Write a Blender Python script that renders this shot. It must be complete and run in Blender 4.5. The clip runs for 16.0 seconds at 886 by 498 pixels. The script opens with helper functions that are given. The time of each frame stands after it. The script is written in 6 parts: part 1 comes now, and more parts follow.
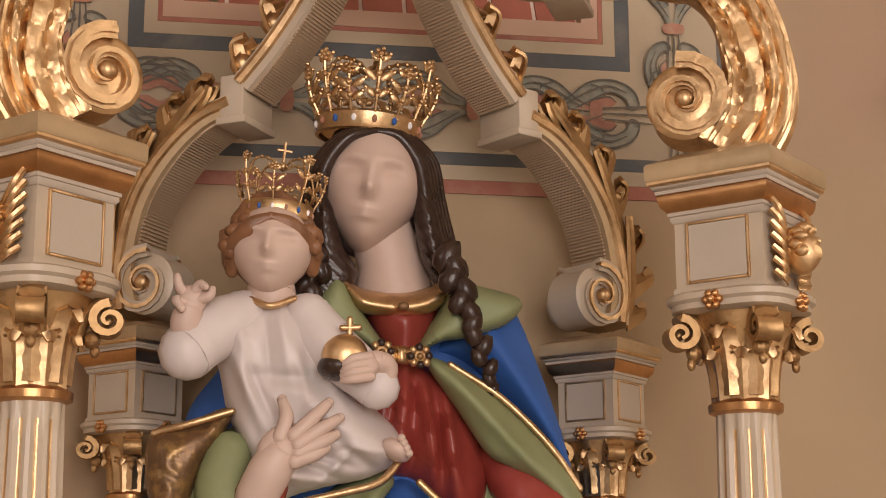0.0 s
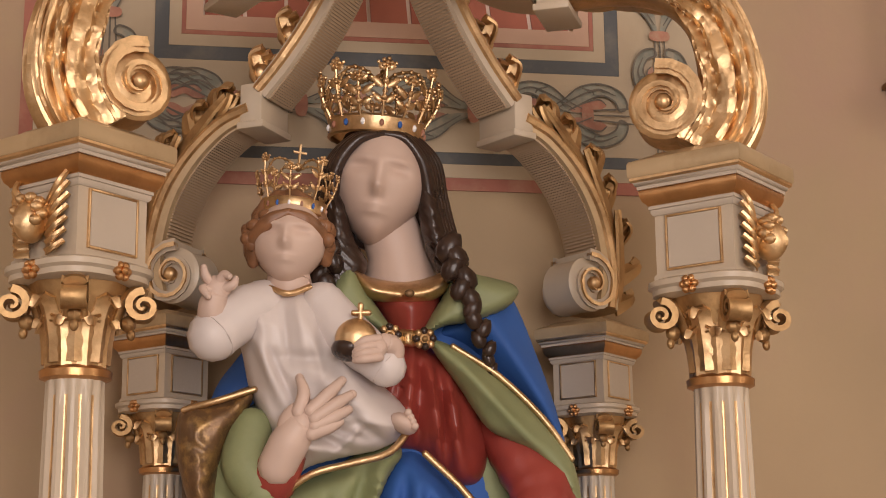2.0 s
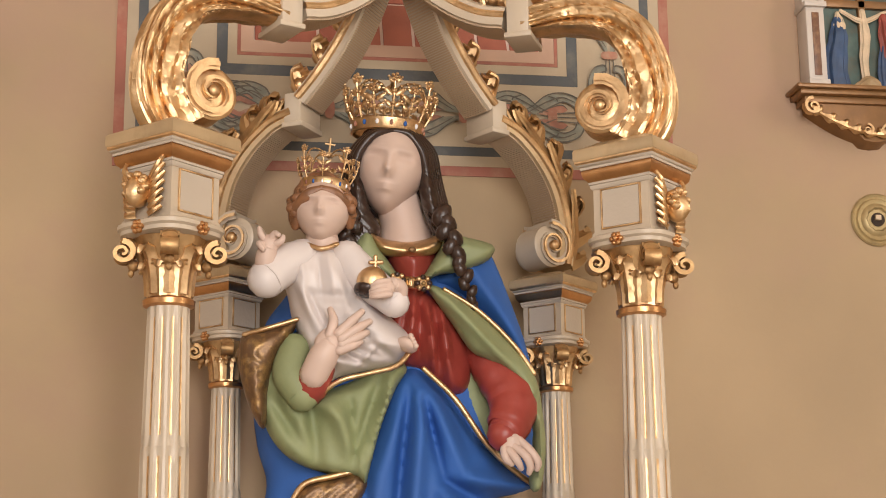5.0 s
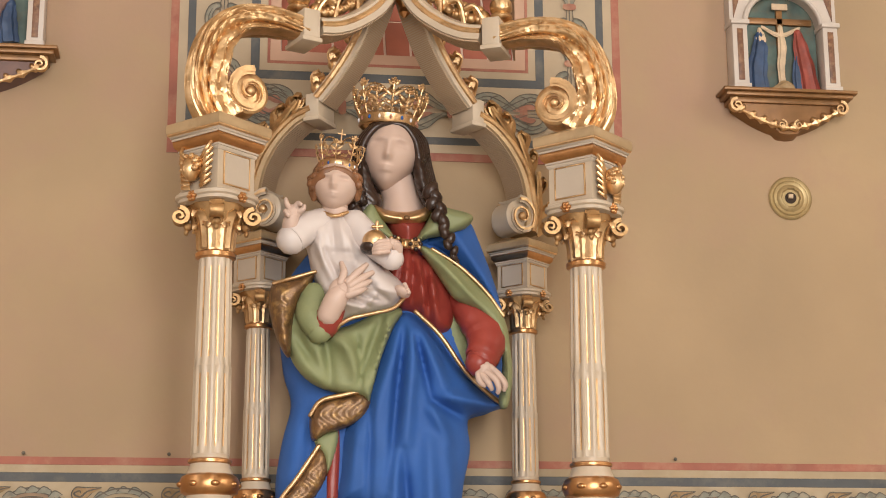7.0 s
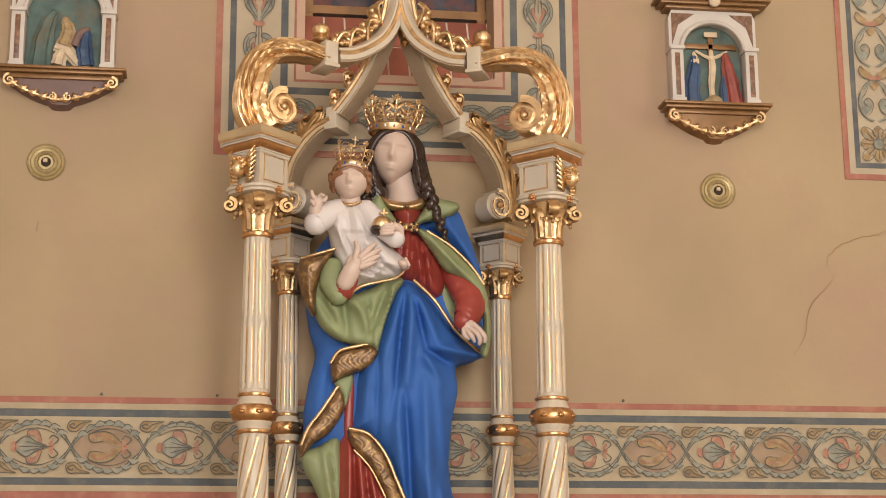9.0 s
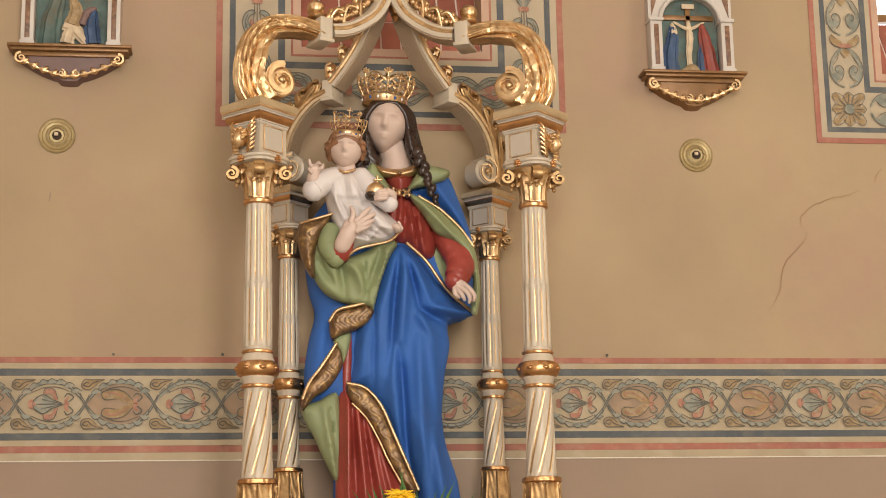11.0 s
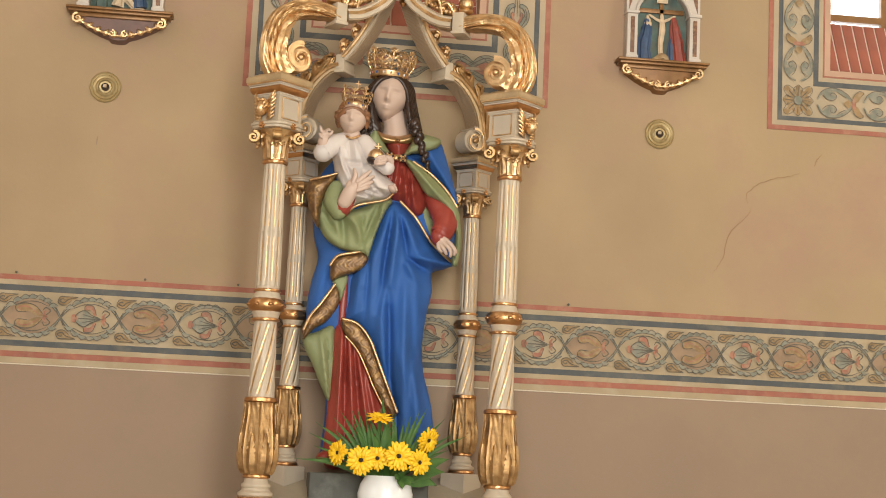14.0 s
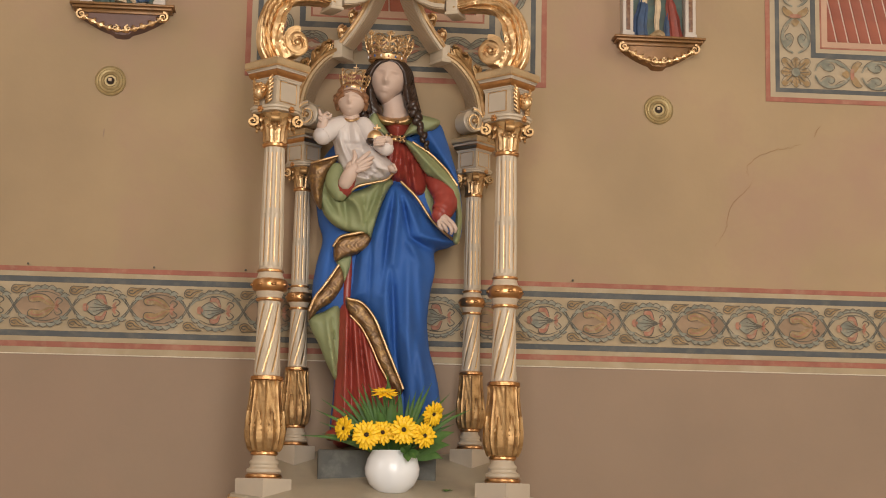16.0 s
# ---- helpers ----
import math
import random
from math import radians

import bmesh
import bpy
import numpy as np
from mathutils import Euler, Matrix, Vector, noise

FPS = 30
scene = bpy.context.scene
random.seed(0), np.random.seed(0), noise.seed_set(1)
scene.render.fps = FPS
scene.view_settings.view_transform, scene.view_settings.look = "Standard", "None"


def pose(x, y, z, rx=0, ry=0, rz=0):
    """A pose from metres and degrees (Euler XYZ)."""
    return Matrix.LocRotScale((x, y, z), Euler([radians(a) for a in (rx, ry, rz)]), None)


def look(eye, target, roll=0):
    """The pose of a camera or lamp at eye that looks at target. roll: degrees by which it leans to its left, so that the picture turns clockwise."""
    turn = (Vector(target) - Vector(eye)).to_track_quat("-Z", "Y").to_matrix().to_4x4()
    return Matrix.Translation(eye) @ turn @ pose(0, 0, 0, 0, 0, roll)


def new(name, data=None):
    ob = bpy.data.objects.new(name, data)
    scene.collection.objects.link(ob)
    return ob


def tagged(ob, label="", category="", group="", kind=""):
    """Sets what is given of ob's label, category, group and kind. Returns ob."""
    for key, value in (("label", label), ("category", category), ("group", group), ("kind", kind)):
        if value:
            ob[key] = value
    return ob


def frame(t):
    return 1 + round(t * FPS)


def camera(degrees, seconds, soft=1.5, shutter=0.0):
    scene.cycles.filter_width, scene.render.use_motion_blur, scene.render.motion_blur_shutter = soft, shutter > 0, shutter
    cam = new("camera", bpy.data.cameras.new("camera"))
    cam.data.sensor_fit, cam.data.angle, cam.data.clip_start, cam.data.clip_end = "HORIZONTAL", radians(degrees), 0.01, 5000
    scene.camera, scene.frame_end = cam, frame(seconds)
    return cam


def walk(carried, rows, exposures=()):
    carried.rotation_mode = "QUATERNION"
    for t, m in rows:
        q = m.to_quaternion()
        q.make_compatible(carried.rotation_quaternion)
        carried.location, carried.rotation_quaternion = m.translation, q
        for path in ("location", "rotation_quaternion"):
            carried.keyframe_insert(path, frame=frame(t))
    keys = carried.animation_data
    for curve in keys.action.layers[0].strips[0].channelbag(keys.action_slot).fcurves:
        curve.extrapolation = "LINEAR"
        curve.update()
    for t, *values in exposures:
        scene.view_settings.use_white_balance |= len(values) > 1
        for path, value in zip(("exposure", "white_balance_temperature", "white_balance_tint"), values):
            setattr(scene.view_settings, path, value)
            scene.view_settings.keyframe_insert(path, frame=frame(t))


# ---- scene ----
cam = camera(30, 16.0, soft=1.0)
ROWS = [
    (0, -0.2877, -1.9265, 1.7907, 12.694, 0.236, -9.439),
    (0.5, -0.2818, -1.9331, 1.7936, 12.538, 0.308, -9.194),
    (1, -0.2836, -1.9570, 1.7906, 12.466, 0.314, -9.065),
    (1.5, -0.2962, -2.0558, 1.7615, 12.575, 0.491, -8.960),
    (2, -0.3050, -2.1343, 1.7303, 12.721, 0.592, -8.872),
    (2.5, -0.3159, -2.2409, 1.6957, 12.713, 0.568, -8.727),
    (3, -0.3630, -2.4735, 1.6235, 12.968, 0.590, -8.968),
    (3.5, -0.3784, -2.5671, 1.5935, 12.906, 0.521, -8.977),
    (4, -0.3805, -2.7205, 1.5358, 13.097, 0.514, -8.615),
    (6.5, -0.4066, -3.3953, 1.2820, 13.262, 0.460, -7.961),
    (7, -0.4245, -3.7268, 1.1638, 13.492, 0.290, -7.635),
    (7.5, -0.4394, -3.9337, 1.0907, 13.588, 0.164, -7.560),
    (8, -0.4736, -4.1588, 0.9999, 13.802, 0.147, -7.681),
    (8.5, -0.5212, -4.4770, 0.9188, 13.676, 0.234, -7.780),
    (9, -0.5559, -4.7535, 0.8716, 13.337, 0.384, -7.779),
    (11.5, -0.5592, -5.0995, 0.7605, 12.181, 1.241, -7.338),
    (12, -0.5033, -5.2075, 0.7547, 11.848, 0.940, -6.798),
    (12.5, -0.5619, -5.3345, 0.8047, 11.115, -0.057, -7.151),
    (13, -0.6742, -5.5816, 0.8460, 9.822, -0.139, -8.316),
    (13.5, -0.6520, -5.8369, 0.8894, 8.551, -0.461, -8.151),
    (14, -0.5523, -6.0055, 0.9053, 8.035, -2.575, -7.379),
    (14.5, -0.4760, -6.0742, 0.8743, 8.023, -1.426, -6.583),
    (15, -0.4186, -6.0934, 0.7933, 8.450, -1.535, -6.122),
    (15.5, -0.3924, -6.1330, 0.6948, 9.031, -0.753, -5.634),
    (16, -0.3636, -6.0853, 0.7155, 8.855, -1.047, -5.383),
]
walk(cam, [(t, pose(x, y, z, 90 + pitch, roll, yaw)) for t, x, y, z, pitch, roll, yaw in ROWS],
     exposures=[(0.0, 0.34, 6470, 19), (2.5, 0.33, 6400, 19), (3.5, 0.68, 6250, 15), (6.5, 0.82, 6130, 11), (9.0, 0.77, 6150, 9), (11.5, 0.77, 6200, 7), (13.0, 0.82, 6180, 6), (14.0, 0.80, 6150, 4), (14.5, 0.68, 6200, 6), (16.0, 0.46, 6280, 9)])

# world, lights and exposure
world = bpy.data.worlds.new("church_sky")
scene.world = world
world.use_nodes = True
wn = world.node_tree
sky = wn.nodes.new("ShaderNodeTexSky")
sky.sky_type = "NISHITA"
sky.sun_disc = False
sky.sun_elevation, sky.sun_rotation = radians(40), radians(200)
wn.links.new(sky.outputs[0], wn.nodes["Background"].inputs[0])
wn.nodes["Background"].inputs[1].default_value = 0.1


def area_lamp(name, eye, target, w, h, watts, colour=(1.0, 0.93, 0.84)):
    lamp = bpy.data.lights.new(name, "AREA")
    lamp.shape, lamp.size, lamp.size_y, lamp.energy, lamp.color = "RECTANGLE", w, h, watts, colour
    ob = new(name, lamp)
    ob.matrix_world = look(eye, target)
    return ob


# lamps behind and beside the camera, added where the walls have no openings
# added frontal fill near the view axis, to reach under the canopy
area_lamp("window_light_south_a", (-1.15, -8.3, 2.7), (-0.3, 0, 2.0), 1.7, 3.8, 148)
area_lamp("window_light_south_b", (1.15, -8.3, 2.7), (0.5, 0, 2.0), 1.7, 3.8, 172)
area_lamp("window_light_west", (-5.7, -3.2, 3.6), (0, -0.6, 2.0), 1.6, 3.4, 30, (0.95, 0.95, 0.93))
area_lamp("window_light_east", (5.7, -3.2, 3.6), (0, -0.6, 2.0), 1.6, 3.4, 76, (1.0, 0.90, 0.74))


# ---- materials ----
def material(name, base, rough=0.6, metal=0.0, vary=0.12, scale=6.0, bump=0.1, bump_scale=60.0, second=None, second_amount=0.5, second_scale=3.0, coat=0.0, random_hue=0.0):
    m = bpy.data.materials.new(name)
    m.use_nodes = True
    nt = m.node_tree
    n, l = nt.nodes, nt.links
    b = n["Principled BSDF"]
    tc = n.new("ShaderNodeTexCoord")
    big = n.new("ShaderNodeTexNoise")
    big.inputs["Scale"].default_value, big.inputs["Detail"].default_value = scale, 6
    l.new(tc.outputs["Object"], big.inputs["Vector"])
    ramp = n.new("ShaderNodeMapRange")
    ramp.inputs[1].default_value, ramp.inputs[2].default_value = 0.3, 0.7
    ramp.inputs[3].default_value, ramp.inputs[4].default_value = 1 - vary, 1 + vary
    l.new(big.outputs[0], ramp.inputs[0])
    hsv = n.new("ShaderNodeHueSaturation")
    hsv.inputs["Color"].default_value = (*base, 1)
    l.new(ramp.outputs[0], hsv.inputs["Value"])
    out = hsv.outputs[0]
    if second:
        mx = n.new("ShaderNodeMix")
        mx.data_type = "RGBA"
        sn = n.new("ShaderNodeTexNoise")
        sn.inputs["Scale"].default_value, sn.inputs["Detail"].default_value, sn.inputs["Roughness"].default_value = second_scale, 8, 0.65
        l.new(tc.outputs["Object"], sn.inputs["Vector"])
        mr = n.new("ShaderNodeMapRange")
        mr.inputs[1].default_value, mr.inputs[2].default_value = 0.48, 0.68
        mr.inputs[3].default_value, mr.inputs[4].default_value = 0, second_amount
        l.new(sn.outputs[0], mr.inputs[0])
        l.new(mr.outputs[0], mx.inputs[0])
        l.new(out, mx.inputs[6])
        mx.inputs[7].default_value = (*second, 1)
        out = mx.outputs[2]
    l.new(out, b.inputs["Base Color"])
    b.inputs["Metallic"].default_value = metal
    b.inputs["Coat Weight"].default_value = coat
    b.inputs["Coat Roughness"].default_value = 0.2
    rr = n.new("ShaderNodeMapRange")
    rr.inputs[3].default_value, rr.inputs[4].default_value = max(0.03, rough - 0.12), min(1, rough + 0.12)
    fine = n.new("ShaderNodeTexNoise")
    fine.inputs["Scale"].default_value, fine.inputs["Detail"].default_value = bump_scale, 5
    l.new(tc.outputs["Object"], fine.inputs["Vector"])
    l.new(big.outputs[0], rr.inputs[0])
    l.new(rr.outputs[0], b.inputs["Roughness"])
    bp = n.new("ShaderNodeBump")
    bp.inputs["Strength"].default_value, bp.inputs["Distance"].default_value = bump, 0.004
    l.new(fine.outputs[0], bp.inputs["Height"])
    l.new(bp.outputs[0], b.inputs["Normal"])
    return m


GOLD = material("gold_leaf", (0.70, 0.485, 0.265), 0.41, 1.0, 0.2, 22, 0.3, 70, second=(0.38, 0.215, 0.095), second_amount=0.65, second_scale=26)
DULLGOLD = material("aged_and_shade_gilding", (0.50, 0.32, 0.15), 0.5, 0.9, 0.2, 14, 0.35, 70, second=(0.20, 0.09, 0.03), second_amount=0.7, second_scale=16)
COPPER = material("copper_gilding", (0.58, 0.32, 0.14), 0.34, 1.0, 0.15, 20, 0.15, 80, second=(0.40, 0.19, 0.08), second_amount=0.35, second_scale=30)
CREAM = material("cream_paint", (0.51, 0.42, 0.315), 0.38, 0, 0.06, 7, 0.12, 120, second=(0.56, 0.46, 0.33), second_amount=0.5, second_scale=9)
TANGOLD = material("tan_gilt_fascia", (0.50, 0.365, 0.21), 0.40, 0.35, 0.12, 9, 0.1, 60, second=(0.34, 0.22, 0.11), second_amount=0.5, second_scale=14)
GREYCREAM = material("grey_cream_panel_paint", (0.49, 0.415, 0.33), 0.5, 0, 0.06, 7, 0.12, 120, second=(0.5, 0.42, 0.32), second_amount=0.4, second_scale=9)
RIBBED = material("ribbed_cream_underside", (0.50, 0.365, 0.24), 0.6, 0, 0.08, 10, 0.15, 100)
WALLTAN = material("tan_wall_plaster", (0.382, 0.274, 0.162), 0.85, 0, 0.12, 1.5, 0.15, 35, second=(0.372, 0.238, 0.168), second_amount=0.95, second_scale=1.1)
WALLLOW = material("brown_dado_plaster", (0.300, 0.212, 0.148), 0.8, 0, 0.08, 1.8, 0.12, 35, second=(0.33, 0.215, 0.152), second_amount=0.5, second_scale=1.3)
REDSTRIPE = material("red_stripe_paint", (0.33, 0.125, 0.088), 0.85, 0, 0.15, 9, 0.1, 60, second=(0.52, 0.33, 0.22), second_amount=0.35, second_scale=14)
BLUESTRIPE = material("slate_blue_stripe_paint", (0.095, 0.10, 0.104), 0.85, 0, 0.15, 9, 0.1, 60, second=(0.25, 0.22, 0.17), second_amount=0.35, second_scale=14)
FIELD = material("ochre_frieze_paint", (0.39, 0.305, 0.195), 0.85, 0, 0.1, 6, 0.1, 60, second=(0.50, 0.42, 0.31), second_amount=0.6, second_scale=5)
PANELFIELD = material("grey_ochre_panel_paint", (0.43, 0.345, 0.24), 0.85, 0, 0.1, 5, 0.1, 60, second=(0.40, 0.31, 0.21), second_amount=0.6, second_scale=6)
PINKFIELD = material("pinkish_inner_paint", (0.48, 0.31, 0.22), 0.85, 0, 0.1, 5, 0.1, 60)
LINE = material("dark_outline_paint", (0.12, 0.105, 0.085), 0.85, 0, 0.2, 12, 0.05, 60, second=(0.25, 0.2, 0.14), second_amount=0.5, second_scale=40)
GREYGREEN = material("grey_green_leaf_paint", (0.235, 0.235, 0.19), 0.85, 0, 0.25, 26, 0.05, 60, second=(0.42, 0.34, 0.24), second_amount=0.75, second_scale=34)
OCHRE = material("ochre_leaf_paint", (0.31, 0.205, 0.10), 0.85, 0, 0.25, 26, 0.05, 60, second=(0.43, 0.33, 0.21), second_amount=0.7, second_scale=34)
RUSSET = material("russet_flower_paint", (0.36, 0.165, 0.11), 0.85, 0, 0.25, 26, 0.05, 60, second=(0.43, 0.32, 0.22), second_amount=0.65, second_scale=34)
BRICKRED = material("red_brick_paint", (0.30, 0.095, 0.06), 0.75, 0, 0.15, 9, 0.2, 40)
JOINT = material("white_joint_paint", (0.62, 0.5, 0.42), 0.8, 0, 0.1, 9, 0.1, 40)
WHITELINE = material("pale_line_paint", (0.66, 0.58, 0.47), 0.8, 0, 0.1, 9, 0.1, 40)
BLUE = material("blue_cloak_paint", (0.030, 0.115, 0.40), 0.72, 0, 0.12, 5, 0.15, 50, second=(0.028, 0.10, 0.33), second_amount=0.5, second_scale=4)
GREEN = material("green_lining_paint", (0.27, 0.30, 0.15), 0.6, 0, 0.1, 5, 0.15, 50, second=(0.15, 0.18, 0.07), second_amount=0.5, second_scale=5)
RED = material("red_dress_paint", (0.31, 0.05, 0.036), 0.38, 0, 0.15, 6, 0.15, 50, second=(0.16, 0.02, 0.016), second_amount=0.5, second_scale=5)
SKIN = material("flesh_coloured_statue_paint", (0.60, 0.45, 0.375), 0.48, 0, 0.04, 6, 0.05, 60)
HAIR = material("dark_brown_carved_paint", (0.035, 0.018, 0.012), 0.3, 0, 0.3, 30, 0.4, 40)
CHILDHAIR = material("light_brown_carved_paint", (0.22, 0.10, 0.045), 0.4, 0, 0.3, 30, 0.4, 40)
WHITE = material("white_gown_paint", (0.66, 0.595, 0.57), 0.45, 0, 0.05, 6, 0.1, 50)
BORDER = material("brown_gold_embroidered_border", (0.17, 0.095, 0.045), 0.4, 0.45, 0.3, 30, 0.4, 45, second=(0.45, 0.27, 0.09), second_amount=0.8, second_scale=38)
SLATE = material("dark_slate_plinth", (0.085, 0.085, 0.075), 0.6, 0, 0.25, 8, 0.3, 40, second=(0.19, 0.19, 0.165), second_amount=0.7, second_scale=9)
MARBLE = material("worn_grey_stone_top", (0.40, 0.34, 0.25), 0.45, 0, 0.1, 4, 0.1, 40, second=(0.26, 0.225, 0.175), second_amount=0.5, second_scale=4)
PORCELAIN = material("white_glazed_porcelain", (0.86, 0.87, 0.90), 0.15, 0, 0.02, 5, 0.02, 30, coat=0.4)
PETAL = material("yellow_petal", (0.93, 0.58, 0.012), 0.5, 0, 0.15, 40, 0.2, 60, second=(0.85, 0.43, 0.01), second_amount=0.5, second_scale=30)
FLOWEREYE = material("dark_flower_centre", (0.03, 0.016, 0.008), 0.8, 0, 0.4, 60, 0.6, 90)
LEAF = material("green_leaf", (0.075, 0.16, 0.035), 0.5, 0, 0.25, 15, 0.15, 60, second=(0.10, 0.19, 0.05), second_amount=0.5, second_scale=12)
FRAMEWHITE = material("white_frame_paint", (0.54, 0.475, 0.42), 0.5, 0, 0.06, 8, 0.1, 60)
BROWNWOOD = material("bronzed_brown_wood", (0.23, 0.115, 0.04), 0.4, 0.3, 0.2, 12, 0.2, 40, second=(0.12, 0.06, 0.03), second_amount=0.5, second_scale=9)
MARBLED = material("brown_marbled_inlay", (0.16, 0.075, 0.04), 0.5, 0, 0.4, 40, 0.1, 40, second=(0.34, 0.2, 0.1), second_amount=0.7, second_scale=45)
PLUM = material("plum_painted_apron", (0.17, 0.10, 0.085), 0.6, 0, 0.2, 12, 0.1, 40)
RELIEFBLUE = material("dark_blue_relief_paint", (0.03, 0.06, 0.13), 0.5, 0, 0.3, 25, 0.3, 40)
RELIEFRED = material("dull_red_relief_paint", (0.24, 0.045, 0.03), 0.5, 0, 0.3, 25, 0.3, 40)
TEAL = material("teal_relief_ground", (0.075, 0.115, 0.10), 0.6, 0, 0.4, 14, 0.3, 30, second=(0.15, 0.10, 0.05), second_amount=0.7, second_scale=10)
BONE = material("pale_relief_paint", (0.55, 0.42, 0.28), 0.55, 0, 0.2, 30, 0.3, 40)
BRASS = material("pale_brass_rosette", (0.42, 0.32, 0.16), 0.45, 0.55, 0.15, 20, 0.2, 60, second=(0.2, 0.14, 0.06), second_amount=0.5, second_scale=20)
STONEFLOOR = material("grey_stone_floor", (0.46, 0.41, 0.34), 0.5, 0, 0.15, 2, 0.1, 20)
CEIL = material("pale_ceiling_plaster", (0.62, 0.52, 0.40), 0.9, 0, 0.05, 2, 0.1, 20)


def glow(name, colour, strength):
    m = bpy.data.materials.new(name)
    m.use_nodes = True
    nt = m.node_tree
    nt.nodes.clear()
    e, o = nt.nodes.new("ShaderNodeEmission"), nt.nodes.new("ShaderNodeOutputMaterial")
    e.inputs[0].default_value, e.inputs[1].default_value = (*colour, 1), strength
    nt.links.new(e.outputs[0], o.inputs[0])
    return m


DAYLIGHT = glow("bright_daylight_behind_window", (0.93, 0.97, 1.0), 2.6)


# ---- mesh helpers ----
def finish(bm, name, mats, parent=None, label="", smooth=True, sharp=42):
    bmesh.ops.recalc_face_normals(bm, faces=bm.faces)
    me = bpy.data.meshes.new(name)
    bm.to_mesh(me)
    bm.free()
    for m in mats if isinstance(mats, (list, tuple)) else [mats]:
        me.materials.append(m)
    if smooth:
        me.polygons.foreach_set("use_smooth", [True] * len(me.polygons))
        me.set_sharp_from_angle(angle=radians(sharp))
    ob = new(name, me)
    if parent:
        ob.parent = parent
    if label:
        ob["label"] = label
    return ob


def part(name, bm, mat, parent, label=""):
    return finish(bm, name, mat, parent, label)


def empty(name, m=None):
    ob = new(name)
    ob.empty_display_size = 0.1
    if m:
        ob.matrix_basis = m
    return ob


def box(bm, cx, cy, cz, sx, sy, sz, m=None, bevel=0.0, taper=1.0, mat=0):
    """A box of full sizes sx, sy, sz about its centre."""
    mt = Matrix.Translation((cx, cy, cz))
    if m is not None:
        mt = mt @ m
    small = bmesh.new()
    vs = [small.verts.new((x * sx / 2 * (taper if z > 0 else 1), y * sy / 2 * (taper if z > 0 else 1), z * sz / 2)) for x, y, z in ((-1, -1, -1), (1, -1, -1), (1, 1, -1), (-1, 1, -1), (-1, -1, 1), (1, -1, 1), (1, 1, 1), (-1, 1, 1))]
    for q in ((0, 3, 2, 1), (4, 5, 6, 7), (0, 1, 5, 4), (1, 2, 6, 5), (2, 3, 7, 6), (3, 0, 4, 7)):
        small.faces.new([vs[i] for i in q])
    if bevel:
        bmesh.ops.bevel(small, geom=list(small.edges), offset=bevel, segments=2, affect="EDGES", profile=0.5)
    made = {v: bm.verts.new(mt @ v.co) for v in small.verts}
    for f in small.faces:
        bm.faces.new([made[v] for v in f.verts]).material_index = mat
    small.free()


def lathe(bm, profile, seg=32, wave=None, square=0, m=None, mat=0, cap=True):
    """Turn (radius, z) points about z. wave(angle, z, k) scales the radius; square turns four flats instead."""
    rings = []
    for k, (r, z) in enumerate(profile):
        ring = []
        for i in range(seg):
            a = 2 * math.pi * i / seg
            rr = r * (wave(a, z, k) if wave else 1)
            co = Vector((rr * math.cos(a), rr * math.sin(a), z))
            ring.append(bm.verts.new(m @ co if m else co))
        rings.append(ring)
    for a, b in zip(rings, rings[1:]):
        for i in range(seg):
            f = bm.faces.new((a[i], a[(i + 1) % seg], b[(i + 1) % seg], b[i]))
            f.material_index = mat
    if cap:
        for ring in (rings[0], rings[-1]):
            f = bm.faces.new(ring)
            f.material_index = mat
    return rings


def spline(points, n):
    """Catmull-Rom through points, n samples a span."""
    p = [Vector(q) for q in points]
    p = [2 * p[0] - p[1]] + p + [2 * p[-1] - p[-2]]
    out = []
    for i in range(1, len(p) - 2):
        for k in range(n):
            t = k / n
            a, b, c, d = p[i - 1 : i + 3]
            out.append(0.5 * ((2 * b) + (c - a) * t + (2 * a - 5 * b + 4 * c - d) * t * t + (3 * b - a - 3 * c + d) * t * t * t))
    out.append(p[-2])
    return out


def sweep(bm, path, section, scale=lambda t: 1.0, side=None, mat=0, closed_ends=True):
    """Carry a closed section (a: across, b: out) along path. side: the fixed across direction, or None for a free frame."""
    path = [Vector(p) for p in path]
    n, rings = len(path), []
    last = None
    for i, p in enumerate(path):
        t = (path[min(i + 1, n - 1)] - path[max(i - 1, 0)]).normalized()
        if side is not None:
            s = Vector(side).normalized()
        else:
            s = last if last is not None else (Vector((0, 0, 1)) if abs(t.z) < 0.8 else Vector((1, 0, 0)))
            s = (s - t * s.dot(t)).normalized()
            last = s
        o = t.cross(s).normalized()
        k = scale(i / (n - 1))
        ka, kb = k if isinstance(k, tuple) else (k, k)
        rings.append([bm.verts.new(p + s * a * ka + o * b * kb) for a, b in section])
    m = len(section)
    for a, b in zip(rings, rings[1:]):
        for i in range(m):
            f = bm.faces.new((a[i], a[(i + 1) % m], b[(i + 1) % m], b[i]))
            f.material_index = mat
    if closed_ends:
        for r in (rings[0], rings[-1]):
            f = bm.faces.new(r)
            f.material_index = mat
    return rings


def circle(r, n=10, ry=None):
    return [(r * math.cos(2 * math.pi * i / n), (ry or r) * math.sin(2 * math.pi * i / n)) for i in range(n)]


